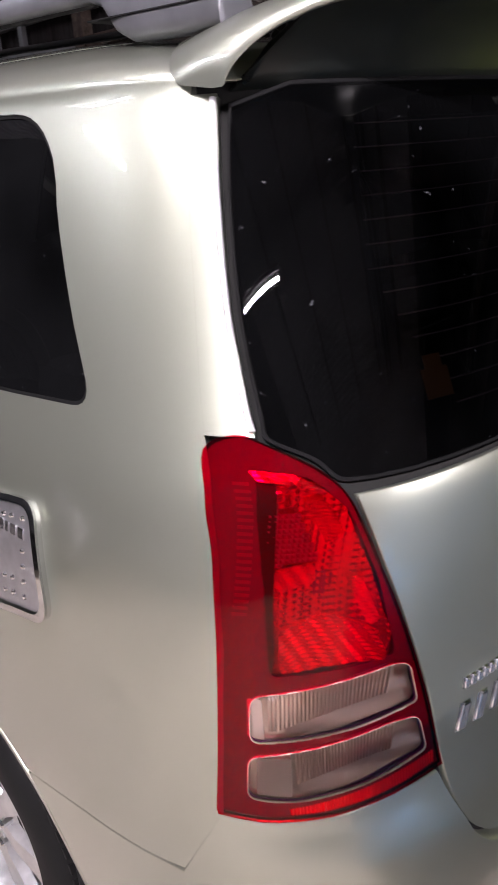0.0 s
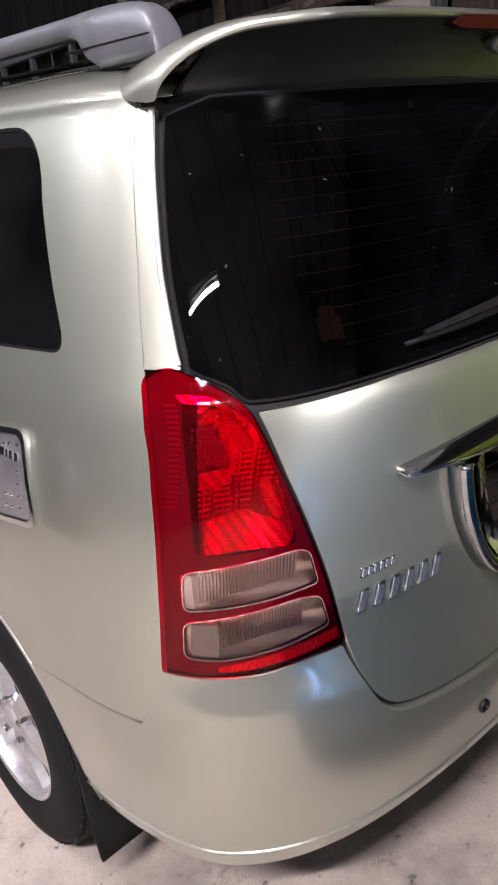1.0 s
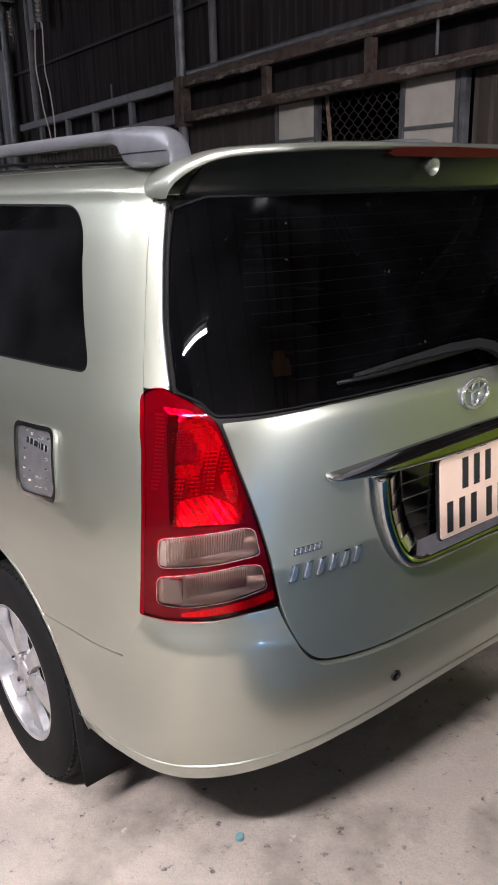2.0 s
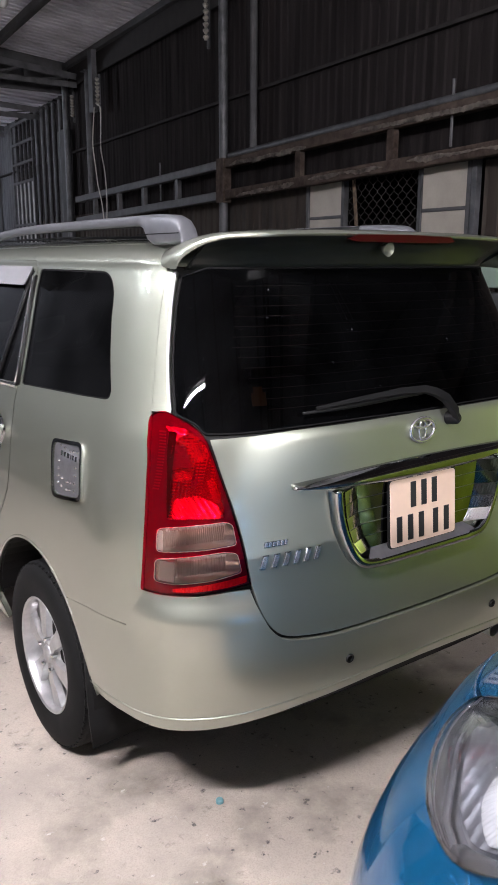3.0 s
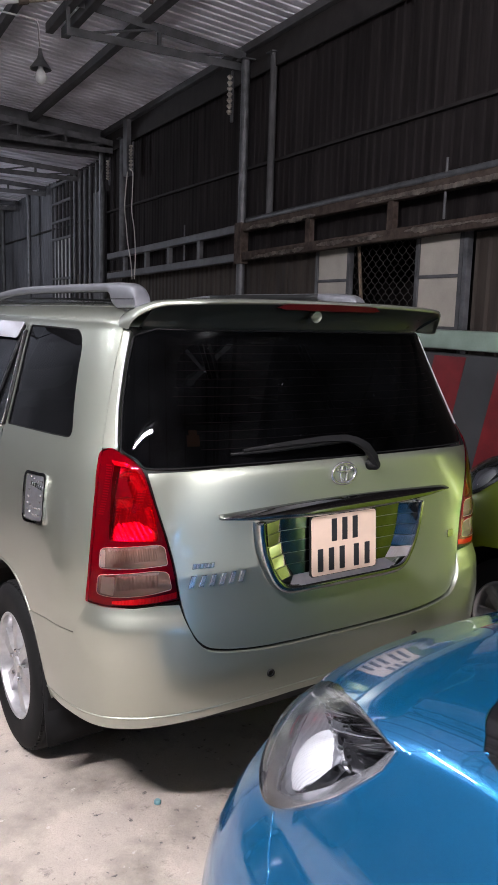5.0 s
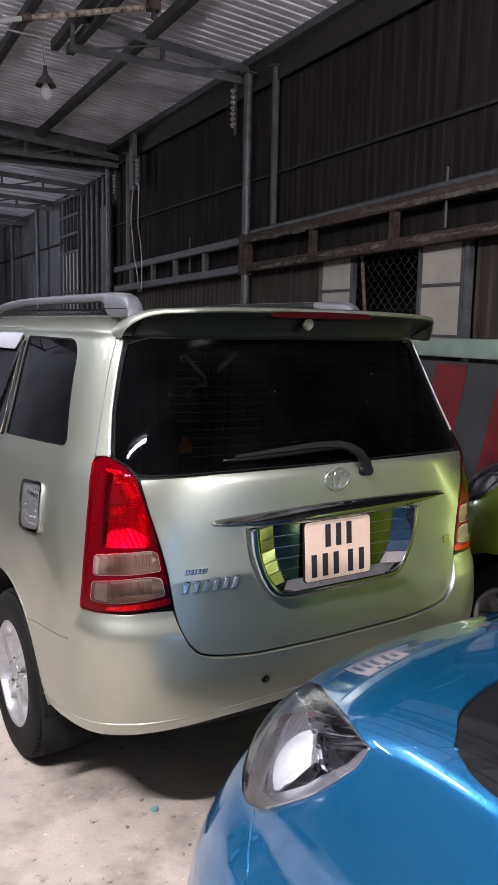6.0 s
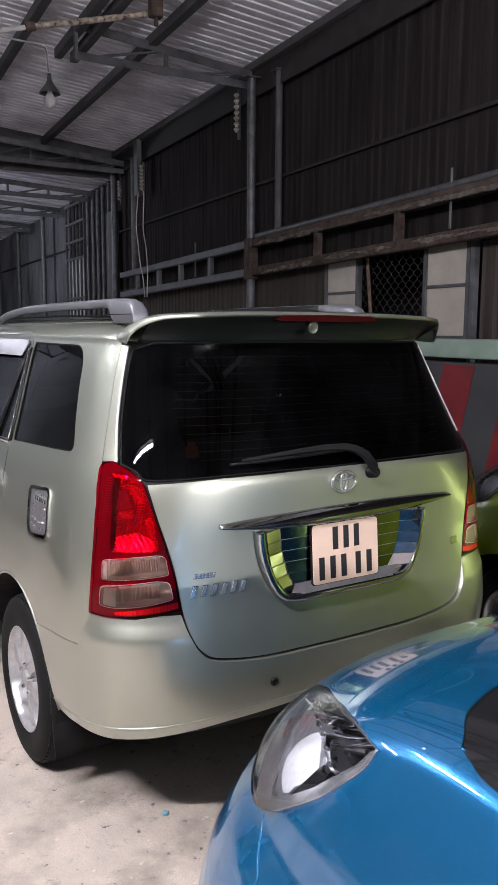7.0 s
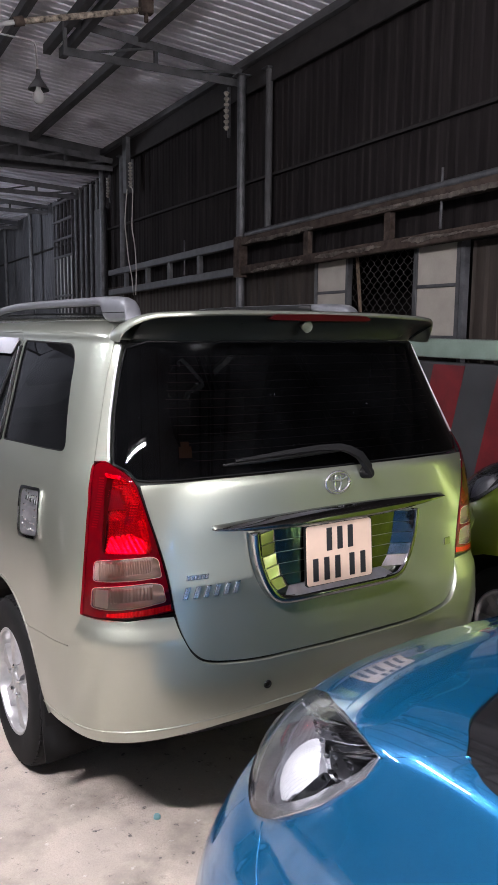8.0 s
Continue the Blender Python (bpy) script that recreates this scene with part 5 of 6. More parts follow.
BLUE_HULL = Hull([(0.20, 0.73, 0.12, 3.0), (0.30, 0.835, 0.0, 3.2), (0.45, 0.861, -0.03, 3.3), (0.60, 0.853, -0.03, 3.2), (0.72, 0.822, -0.01, 2.9), (0.80, 0.787, 0.012, 2.6), (0.86, 0.770, 0.045, 2.5), (0.92, 0.748, 0.12, 2.5), (0.97, 0.726, 0.21, 2.6), (1.03, 0.692, 0.345, 2.8)], 0.75, 2.6, 1.03, 0.09, 1.5, [(0.9, 1.12), (1.15, 1.14), (1.5, 1.32), (1.95, 1.50), (2.6, 1.54), (3.1, 1.45), (3.55, 1.20)])
BLUE_AT = Matrix.Translation((-0.205, -0.50, 0)) @ Matrix.Rotation(radians(180), 4, "Z")


# ---- the shed ----
WALL = Matrix.Translation((3.6, 4.5, 0)) @ Matrix.Rotation(radians(-4.9), 4, "Z")


def structure(name, bm, material, label="", category="", m=WALL):
    bmesh.ops.transform(bm, matrix=m, verts=bm.verts)
    ob = part(name, bm, material, None)
    return tagged(ob, label, category, kind="structure")


def thing(name, label, category, group=""):
    return tagged(empty(name), label, category, group)


def piece(name, bm, material, parent, m=WALL, angle=0):
    bmesh.ops.transform(bm, matrix=m, verts=bm.verts)
    ob = part(name, bm, material, parent)
    return smooth(ob, angle) if angle else ob


def ribbed(bm, y0, y1, low, high, pitch, depth, crown=0.3, along="z", thick=0.004):
    """Sheet with ribs: low(y) and high(y) give its two edges, as (x, z)."""
    ys, y = [], y0
    while y < y1:
        for dy, d in ((0, 0), (pitch * (1 - crown) * 0.75, 0), (pitch * (1 - crown), depth), (pitch * 0.97, depth)):
            if y + dy <= y1:
                ys.append((y + dy, d))
        y += pitch
    prev = None
    for y, d in ys:
        (xa, za), (xb, zb) = low(y), high(y)
        n = Vector((zb - za, 0, -(xb - xa))).normalized()
        col = [bm.verts.new((xa - n.x * d, y, za - n.z * d)), bm.verts.new((xb - n.x * d, y, zb - n.z * d))]
        if prev:
            bm.faces.new((prev[0], col[0], col[1], prev[1]))
        prev = col


def ceiling_z(lx):
    return 4.95 - 0.10 * lx


def shed():
    # floor
    bm = bmesh.new()
    bmesh.ops.create_grid(bm, x_segments=90, y_segments=140, size=1)
    for v in bm.verts:
        x, y = -2.5 + v.co.x * 10.5, 5 + v.co.y * 25
        v.co = Vector((x, y, 0.005 * noise.noise(Vector((x * 1.7, y * 1.7, 0)))))
    structure("floor", bm, CONCRETE, "worn grey-brown concrete floor with stains", "floor", Matrix())
    bpy.data.objects["floor"].data.shade_smooth()

    # wall beside the car: dark ribbed sheets above, browner ones below
    bm = bmesh.new()
    ribbed(bm, -18, 11.9, lambda y: (0.22, 2.42), lambda y: (0.22, 5.05), 0.125, 0.009)
    structure("wall_upper", bm, SHEET, "dark ribbed steel sheet wall", "wall")
    for name, a, b, top in (("wall_lower_1", -18, -1.66, 2.42), ("wall_lower_2", 0.72, 11.9, 2.42), ("wall_lower_3", -1.66, 0.72, 1.0)):
        bm = bmesh.new()
        ribbed(bm, a, b, lambda y: (0.22, 0.0), lambda y, t=top: (0.22, t), 0.15, 0.018)
        structure(name, bm, FENCE, "brown weathered ribbed sheet", "wall")
    # far stretch takes a paler sheet, with haze put into its colour
    bm = bmesh.new()
    ribbed(bm, 11.9, 24, lambda y: (0.22, 0.0), lambda y: (0.22, 5.05), 0.20, 0.02)
    structure("wall_far", bm, WESTWALL, "ribbed sheet wall further back, made paler to paint in haze", "wall")
    bm = bmesh.new()
    box(bm, (0.30, -18, 0), (0.36, 24, 5.1))
    for v in bm.verts:
        v.co.x += 1.2
    structure("wall_east", bm, SHEET, "plain dark wall", "wall")
    # west and south sides are unseen, added to shape bounce light and reflections
    for name, a, b in (("closing_wall_west", (-9.2, -18, 0), (-9.0, 24, 6.2)), ("closing_wall_south", (-9.2, -18.2, 0), (1.6, -18, 6.2)), ("wall_north", (-9.2, 24, 0), (1.6, 24.2, 6.2))):
        bm = bmesh.new()
        box(bm, a, b)
        structure(name, bm, WESTWALL if name == "closing_wall_west" else DIMWALL, "plain grey wall added to close the shed", "wall")

    # roof: near part higher, far part lower
    bm = bmesh.new()
    ribbed(bm, -18, 8.0, lambda y: (0.35, ceiling_z(0.35)), lambda y: (-9.1, ceiling_z(-9.1)), 0.16, -0.018)
    structure("ceiling", bm, ROOFSHEET, "grey ribbed steel roof sheets", "ceiling")
    bm = bmesh.new()
    ribbed(bm, 8.0, 24, lambda y: (0.35, 4.55), lambda y: (-9.1, 5.2), 0.30, -0.04)
    structure("ceiling_far", bm, ROOFSHEET, "grey ribbed roof sheets further back", "ceiling")
    bm = bmesh.new()
    box(bm, (-9.1, 8.0, 4.45), (0.3, 8.03, 5.9))
    structure("gable", bm, STEEL_DIM, "grey sheet between the two roofs", "wall")
    # fascia under the eaves
    bm = bmesh.new()
    box(bm, (0.10, -12, 4.54), (0.13, 8.0, 4.93), 0.006)
    structure("trim", bm, DARKSTEEL, "grey sheet fascia under the roof edge", "trim")
    bm = bmesh.new()
    box(bm, (0.02, -12, 4.84), (0.098, 8.0, 4.93), 0.006)
    structure("trim_2", bm, STEEL_DIM, "grey roof edge beam", "trim")

    # purlins, parallel to the wall
    for i, lx in enumerate((-1.27, -2.58, -4.0, -5.5, -7.2)):
        bm = bmesh.new()
        z = ceiling_z(lx) - 0.035
        box(bm, (lx - 0.03, -12, z - 0.11), (lx + 0.03, 7.95, z), 0.006)
        box(bm, (lx + 0.03, -12, z - 0.11), (lx + 0.07, 7.95, z - 0.10))
        ob = structure("purlin", bm, STEEL_DIM, "grey steel roof purlin", "beam")
        ob["group"] = "roof purlins"
    # girt on the wall
    bm = bmesh.new()
    box(bm, (0.15, -12, 3.485), (0.195, 24, 3.52), 0.005)
    structure("girt", bm, DARKSTEEL, "dark wall girt", "beam")

    # trusses
    def truss(ly, reach, zl, zr, group):
        t = thing("roof_truss", "grey painted light steel roof truss", "truss", group)
        for name, a, b, h in (("top_chord", (0.05, zr), (-reach, zl), 0.05), ("bottom_chord", (0.05, zr - 0.13), (-reach, zr - 0.13 + 0.10 * (zl - zr)), 0.045)):
            bm = bmesh.new()
            d = Vector((b[0] - a[0], 0, b[1] - a[1]))
            m = Matrix.Translation((a[0], ly, a[1])) @ Matrix.Rotation(-math.atan2(d.z, d.x), 4, "Y")
            box(bm, (0, -0.035, -h), (d.length, -0.028, h), 0.002)
            box(bm, (0, -0.028, -h), (d.length, 0.035, -h + 0.008), 0.002)
            piece(name, bm, STEEL, t, WALL @ m)
        n = max(2, int(reach / 0.75))
        for i in range(1, n + 1):
            x0 = -reach * i / n
            z1 = zr + (zl - zr) * i / n
            bm = bmesh.new()
            box(bm, (x0 - 0.02, ly - 0.025, zr - 0.15), (x0 + 0.02, ly + 0.025, z1), 0.003)
            piece("strut", bm, STEEL, t)
            bm = bmesh.new()
            v = rod(bm, (x0, ly, zr - 0.13), (x0 + reach / n, ly, zr + (zl - zr) * (i - 1) / n), 0.016, 8)
            piece("brace", bm, STEEL, t)
        return t
    truss(2.35, 2.15, 5.02, 4.80, "roof trusses")
    truss(7.4, 8.8, 5.45, 4.62, "roof trusses")
    truss(-3.2, 8.8, 5.62, 4.80, "roof trusses")
    for ly in (9.6, 12.2, 15.5):
        truss(ly, 8.8, 4.95, 4.42, "far roof trusses")
    # long twin beams where the near truss ends
    for lx, z in ((-1.94, 4.98), (-2.13, 5.00)):
        bm = bmesh.new()
        box(bm, (lx - 0.03, -12, z - 0.05), (lx + 0.03, 3.3, z + 0.05), 0.004)
        box(bm, (lx - 0.03, -12, z - 0.06), (lx + 0.06, 3.3, z - 0.05))
        tagged(structure("roof_beam", bm, STEEL_DIM, "grey steel roof beam", "beam"), group="twin beams")

    # rusty double rail along the wall
    slope = lambda y: -0.018 * y
    rail = thing("rail_frame", "rusty double steel rail with short uprights along the wall", "rail")
    for name, z, h in (("top_rail", 2.775, 0.048), ("bottom_rail", 2.425, 0.05)):
        for a, b in ((-9.0, -2.5), (-2.5, 2.15), (2.15, 7.4)):
            bm = bmesh.new()
            n = 30
            prev = None
            for i in range(n + 1):
                y = a + (b - a) * i / n
                j = 0.006 * noise.noise(Vector((y * 3, z * 9, 0)))
                ring = [bm.verts.new((x, y, z + slope(y) + dz + j)) for x, dz in ((-0.045, -h), (0.05, -h), (0.05, h), (-0.045, h), (-0.05, h - 0.01), (-0.05, -h + 0.012))]
                if prev:
                    for q in range(6):
                        bm.faces.new((prev[q], prev[(q + 1) % 6], ring[(q + 1) % 6], ring[q]))
                prev = ring
            bmesh.ops.recalc_face_normals(bm, faces=bm.faces)
            piece(name, bm, RUST if a < 2.1 else STEEL, rail)
    for y in (-6.4, -4.6, -3.0, -0.80, 0.62, 3.45, 4.55, 5.5, 6.55):
        bm = bmesh.new()
        box(bm, (-0.03, y - 0.045, 2.46 + slope(y)), (0.03, y + 0.045, 2.74 + slope(y)), 0.004)
        piece("upright", bm, RUST if y < 2 else STEEL, rail)
    for y in (-1.5, 4.0):
        bm = bmesh.new()
        rod(bm, (0, y, 2.5 + slope(y)), (0, y, 3.0 + slope(y)), 0.012, 8)
        piece("rod", bm, STEEL, rail)
    # strips of old paint peeling off the rails
    for a, b, za, zb, h in ((0.63, 1.84, 2.405, 2.35, 0.035), (-0.75, 0.39, 2.435, 2.422, 0.028), (-2.4, -1.05, 2.466, 2.452, 0.026), (-2.45, -0.29, 2.782, 2.772, 0.032), (0.43, 1.98, 2.735, 2.705, 0.038)):
        bm = bmesh.new()
        n, rows = int((b - a) / 0.018), []
        for i in range(n + 1):
            y = a + (b - a) * i / n
            z = za + (zb - za) * i / n
            ends = min(1.0, 0.15 + 9 * min(i, n - i) / n)
            up = h * ends * (0.70 + 0.5 * noise.noise(Vector((y * 4, za * 5, 1))) + 0.35 * noise.noise(Vector((y * 31, za * 5, 7))))
            dn = h * ends * (0.55 + 1.1 * noise.noise(Vector((y * 3.5, za * 5, 4))) + 0.5 * noise.noise(Vector((y * 26, za * 5, 9))))
            out = 0.004 * noise.noise(Vector((y * 9, za, 2)))
            rows.append([bm.verts.new(p) for p in ((-0.056 + out, y, z + up), (-0.058, y, z), (-0.056 - out, y, z - dn))])
        for p, q in zip(rows, rows[1:]):
            for k in (0, 1):
                bm.faces.new((p[k], p[k + 1], q[k + 1], q[k]))
        bmesh.ops.solidify(bm, geom=bm.faces[:], thickness=0.003)
        piece("peeling_strip", bm, PEEL, rail)
    bm = bmesh.new()
    rod(bm, (0.02, -9, 2.86 + slope(-9)), (0.02, 2.1, 2.86 + slope(2.1)), 0.034, 14)
    piece("pipe", bm, PIPE, rail, angle=40)

    # posts
    def post(ly, lx, z0, z1, r, mt, label="grey steel pipe post"):
        t = thing("pipe_post", label, "post", "pipe posts")
        bm = bmesh.new()
        rod(bm, (lx, ly, z0), (lx, ly, z1), r, 16)
        piece("pipe", bm, mt, t, angle=40)
        bm = bmesh.new()
        box(bm, (lx - r * 1.7, ly - r * 1.7, z1 - 0.015), (lx + r * 1.7, ly + r * 1.7, z1), 0.003)
        piece("cap_plate", bm, STEEL, t)
        return t
    near = post(2.18, -0.02, 0, 4.72, 0.052, PIPE, "grey steel pipe post with flaking paint")
    bm = bmesh.new()
    box(bm, (-0.075, 2.10, 2.30), (0.04, 2.27, 2.80), 0.006)
    piece("sleeve", bm, RUST, near)
    post(1.70, 0.10, 2.85, 4.70, 0.042, STEEL_DIM)
    post(6.85, 0.05, 2.7, 4.62, 0.05, STEEL)
    post(7.85, 0.0, 0, 4.70, 0.055, PIPE)
    for ly in (8.4, 8.8, 9.15, 9.5, 9.9):
        post(ly, 0.08, 0, 4.45, 0.04, STEEL)
    post(13.3, -0.1, 0, 4.5, 0.055, PIPE)
    post(16.4, -0.1, 0, 4.4, 0.055, STEEL)
    post(18.4, -0.3, 0, 4.4, 0.055, STEEL)
    # hanging channel and insulator stacks with their cables
    bm = bmesh.new()
    box(bm, (-0.05, 6.36, 3.93), (0.03, 6.54, 4.84), 0.006)
    tagged(piece("hanging_channel", bm, STEEL, None), "short grey steel channel hanging from the roof edge", "bracket")

    def stack(ly, z0, z1, lx, n=7):
        t = thing("insulator_stack", "stack of pale porcelain insulators on a bracket", "insulator", "insulators")
        bm = bmesh.new()
        box(bm, (lx + 0.02, ly - 0.02, z0 - 0.08), (lx + 0.05, ly + 0.02, z1 + 0.05), 0.003)
        piece("bracket", bm, STEEL, t)
        for i in range(n):
            z = z0 + (z1 - z0) * (i + 0.5) / n
            h = (z1 - z0) / n
            bm = bmesh.new()
            lathe(bm, [(0.0, h * 0.42), (0.020, h * 0.4), (0.034, h * 0.22), (0.036, 0.0), (0.022, -h * 0.2), (0.018, -h * 0.42), (0.0, -h * 0.43)], Matrix.Translation((lx, ly, z)), 14)
            piece("insulator", bm, PORCELAIN, t, angle=50)
    stack(2.52, 4.14, 4.62, -0.06)
    stack(6.12, 3.97, 4.38, -0.06)
    stack(7.5, 4.0, 4.35, 0.0)
    for k, pts in enumerate(([(6.20, 3.96), (6.28, 3.7), (6.33, 3.4), (6.25, 3.1), (6.17, 2.8), (6.02, 2.5), (5.95, 2.2)], [(6.06, 3.98), (5.94, 3.9), (5.96, 3.6), (5.98, 3.3), (5.86, 3.0), (5.80, 2.6), (5.84, 2.2)])):
        v, f = sweep([WALL @ Vector((-0.09, y, z)) for y, z in spline(pts, 5, closed=False)], [(0.009 * math.cos(a), 0.009 * math.sin(a)) for a in np.linspace(0, 2 * math.pi, 7)[:-1]], flat=(1, 0, 0))
        tagged(mesh_object("hanging_cable", v, f, CABLE), "pale cable hanging from the insulators", "cable", "hanging cables")

    # shutters and wire mesh in the wall opening
    win = tagged(empty("window_1"), "cream shutters beside a wire mesh opening", "window", kind="structure")
    for name, a, b, low in (("shutter", 0.66, 0.10, 1.0), ("shutter", -1.03, -1.56, 1.62)):
        for z0, z1 in ((low, 2.045), (2.075, 2.43)):
            bm = bmesh.new()
            box(bm, (0.165, b, z0), (0.185, a, z1), 0.004)
            piece("shutter_panel", bm, CREAM, win)
        for z0, z1 in ((2.045, 2.075), (2.42, 2.45), (low - 0.05, low)):
            bm = bmesh.new()
            box(bm, (0.15, b, z0), (0.20, a, z1), 0.004)
            piece("window_bar", bm, STEEL, win)
        for y in (a + 0.02, b - 0.02):
            bm = bmesh.new()
            box(bm, (0.145, y - 0.022, low - 0.05), (0.205, y + 0.022, 2.45), 0.004)
            piece("window_frame", bm, STEEL, win)
    bm = bmesh.new()
    box(bm, (0.145, -1.66, 1.0), (0.205, -1.61, 2.45), 0.004)
    piece("window_frame", bm, PIPE, win)
    bm = bmesh.new()
    box(bm, (0.16, -1.61, 1.48), (0.21, -1.0, 1.60), 0.004)
    piece("window_sill", bm, STEEL, win)
    verts, faces = [], []
    for i in range(20):
        y0 = -1.0 + i * 0.058
        pts = [WALL @ Vector((0.19, y0 + (0.027 if (i + j) % 2 else -0.027) + 0.012 * noise.noise(Vector((y0 * 3, j * 0.3, 1))), 1.0 + j * 0.055 + k + 0.010 * noise.noise(Vector((y0 * 4, j * 0.2, 5))))) for j in range(27) for k in (-0.010, 0.010)]
        v, f = sweep(pts, [(0.0028 * math.cos(a), 0.0028 * math.sin(a)) for a in np.linspace(0, 2 * math.pi, 5)[:-1]], flat=(1, 0, 0))
        faces += [tuple(q + len(verts) for q in g) for g in f]
        verts += v
    ob = mesh_object("wire_mesh", verts, faces, MESHWIRE)
    ob.parent = win
    tagged(ob, kind="stuff")
    bm = bmesh.new()
    rod(bm, (0.23, 0.02, 2.42), (0.26, -0.12, 1.2), 0.018, 8)
    tagged(piece("wooden_stick", bm, WOOD, None), "thin wooden stick leaning behind the wire mesh", "stick")
    # barred gate panel further along
    gate = thing("barred_gate", "pale barred steel gate panel against the wall", "gate")
    for z0, z1, y0, y1 in ((0.3, 3.2, 10.3, 11.7),):
        bm = bmesh.new()
        box(bm, (0.12, y0, z0), (0.14, y1, z1), 0.003)
        piece("panel", bm, PALE, gate)
    for i in range(6):
        y = 10.25 + i * 0.30
        bm = bmesh.new()
        box(bm, (0.07, y - 0.02, 0.1), (0.11, y + 0.02, 4.4), 0.003)
        piece("gate_bar", bm, STEEL, gate)
    for z in (0.3, 2.35, 3.22, 3.6, 4.0, 4.4):
        bm = bmesh.new()
        box(bm, (0.065, 10.2, z - 0.025), (0.115, 11.8, z + 0.025), 0.003)
        piece("cross_bar", bm, STEEL, gate)
    for y in (8.05, 8.15):
        bm = bmesh.new()
        box(bm, (0.05, y, 1.5), (0.16, y + 0.5, 3.9 if y < 8.1 else 2.2), 0.01)
        tagged(piece("switch_cabinet", bm, STEEL_DIM, None), "dull grey steel cabinet fixed to the wall", "cabinet")
        break

    # bulb on a bent conduit
    lamp = thing("hanging_bulb", "unlit bulb with a dark shade on a white conduit", "lamp")
    v, f = sweep([WALL @ Vector(p) for p in ((-3.66, 2.5, 5.33), (-3.64, 2.5, 4.86), (-3.58, 2.5, 4.84), (-2.95, 2.5, 4.82), (-2.50, 2.5, 4.80), (-2.455, 2.5, 4.785), (-2.44, 2.5, 4.74), (-2.425, 2.5, 4.53))], [(0.011 * math.cos(a), 0.011 * math.sin(a)) for a in np.linspace(0, 2 * math.pi, 9)[:-1]], flat=(0, 1, 0))
    under(mesh_object("conduit", v, f, PALE), lamp)
    m = Matrix.Translation((-2.42, 2.5, 4.32)) @ Matrix.Scale(1.28, 4)
    bm = bmesh.new()
    lathe(bm, [(0.0, 0.15), (0.016, 0.148), (0.020, 0.10), (0.030, 0.07), (0.048, 0.045), (0.088, -0.01), (0.093, -0.022), (0.086, -0.014), (0.045, 0.035), (0.02, 0.05)], m, 28)
    piece("shade", bm, STEEL, lamp, angle=50)
    bm = bmesh.new()
    lathe(bm, [(0.0, 0.02), (0.020, 0.02), (0.024, -0.02), (0.045, -0.055), (0.052, -0.085), (0.046, -0.115), (0.028, -0.137), (0.0, -0.145)], m, 24)
    piece("bulb", bm, BULB, lamp, angle=60)
    # rusty pipe with a hanging bracket under the roof
    pipe = thing("rusty_pipe", "flaking rusty pipe hung under the roof", "pipe")
    bm = bmesh.new()
    rod(bm, (-4.2, 0.5, 3.92), (-3.05, 0.5, 4.27), 0.022, 12)
    piece("thin_pipe", bm, PALE, pipe, angle=40)
    bm = bmesh.new()
    rod(bm, (-3.08, 0.5, 4.26), (-1.98, 0.5, 4.555), 0.027, 14)
    piece("pipe", bm, FLAKE, pipe, angle=40)
    bm = bmesh.new()
    rod(bm, (-3.1, 0.5, 4.255), (-3.02, 0.5, 4.28), 0.042, 14)
    piece("joint", bm, RUST, pipe, angle=40)
    bm = bmesh.new()
    box(bm, (-1.95, 0.45, 4.54), (-1.83, 0.55, 5.2), 0.012)
    rod(bm, (-1.89, 0.5, 4.47), (-1.89, 0.5, 4.58), 0.02, 10)
    rod(bm, (-2.0, 0.5, 4.56), (-1.9, 0.5, 4.58), 0.02, 10)
    piece("bracket", bm, RUST, pipe)

    # striped barrier behind the green car
    bar = thing("striped_barrier", "dark steel barrier with red stripes and a pale green top rail", "barrier")
    bm = bmesh.new()
    box(bm, (-0.42, -3.25, 0.05), (-0.32, 2.5, 1.42), 0.01)
    piece("panel", bm, DARKPANEL, bar)
    bm = bmesh.new()
    box(bm, (-0.50, -3.28, 1.455), (-0.26, 2.6, 1.60), 0.02)
    piece("top_rail", bm, PALEGREEN, bar, angle=40)
    for y in (-3.1, -0.5, 2.4):
        bm = bmesh.new()
        box(bm, (-0.40, y - 0.04, 0), (-0.34, y + 0.04, 0.10), 0.004)
        piece("foot", bm, STEEL, bar)
    for i in range(-1, 6):
        y = -2.33 + 0.70 * i
        bm = bmesh.new()
        q = [(-0.4245, y, 1.40), (-0.4245, y + 0.35, 1.40), (-0.4245, y + 0.67, 0.10), (-0.4245, y + 0.32, 0.10)]
        a = [bm.verts.new(p) for p in q]
        b = [bm.verts.new((p[0] + 0.006, p[1], p[2])) for p in q]
        bm.faces.new(a)
        for j in range(4):
            bm.faces.new((a[(j + 1) % 4], a[j], b[j], b[(j + 1) % 4]))
        bmesh.ops.recalc_face_normals(bm, faces=bm.faces)
        piece("red_stripe", bm, REDSTRIPE, bar)

    # small blue cap lying on the floor
    bm = bmesh.new()
    lathe(bm, [(0.0, 0.012), (0.009, 0.012), (0.012, 0.009), (0.0125, 0.0)], Matrix.Translation((-0.55, 0.316, 0.003)), 18)
    ob = part("bottle_cap", bm, CAPBLUE, None)
    tagged(smooth(ob), "small pale blue plastic cap on the floor", "cap")

    # tube lights, three of them added fill with no source seen
    for a, b, strength, added_hood, tone in TUBES_AND_FILL:
        t = thing("tube_and_fill_light", "lit fluorescent tube light under the roof, three of the six added as fill", "lamp", "tube lights")
        a, b = Vector(a), Vector(b)
        d = (b - a).normalized()
        m = Matrix.Translation((a + b) / 2 + Vector((0, 0, 0.06))) @ Matrix.Rotation(math.atan2(d.y, d.x), 4, "Z")
        h = (b - a).length / 2
        bm = bmesh.new()
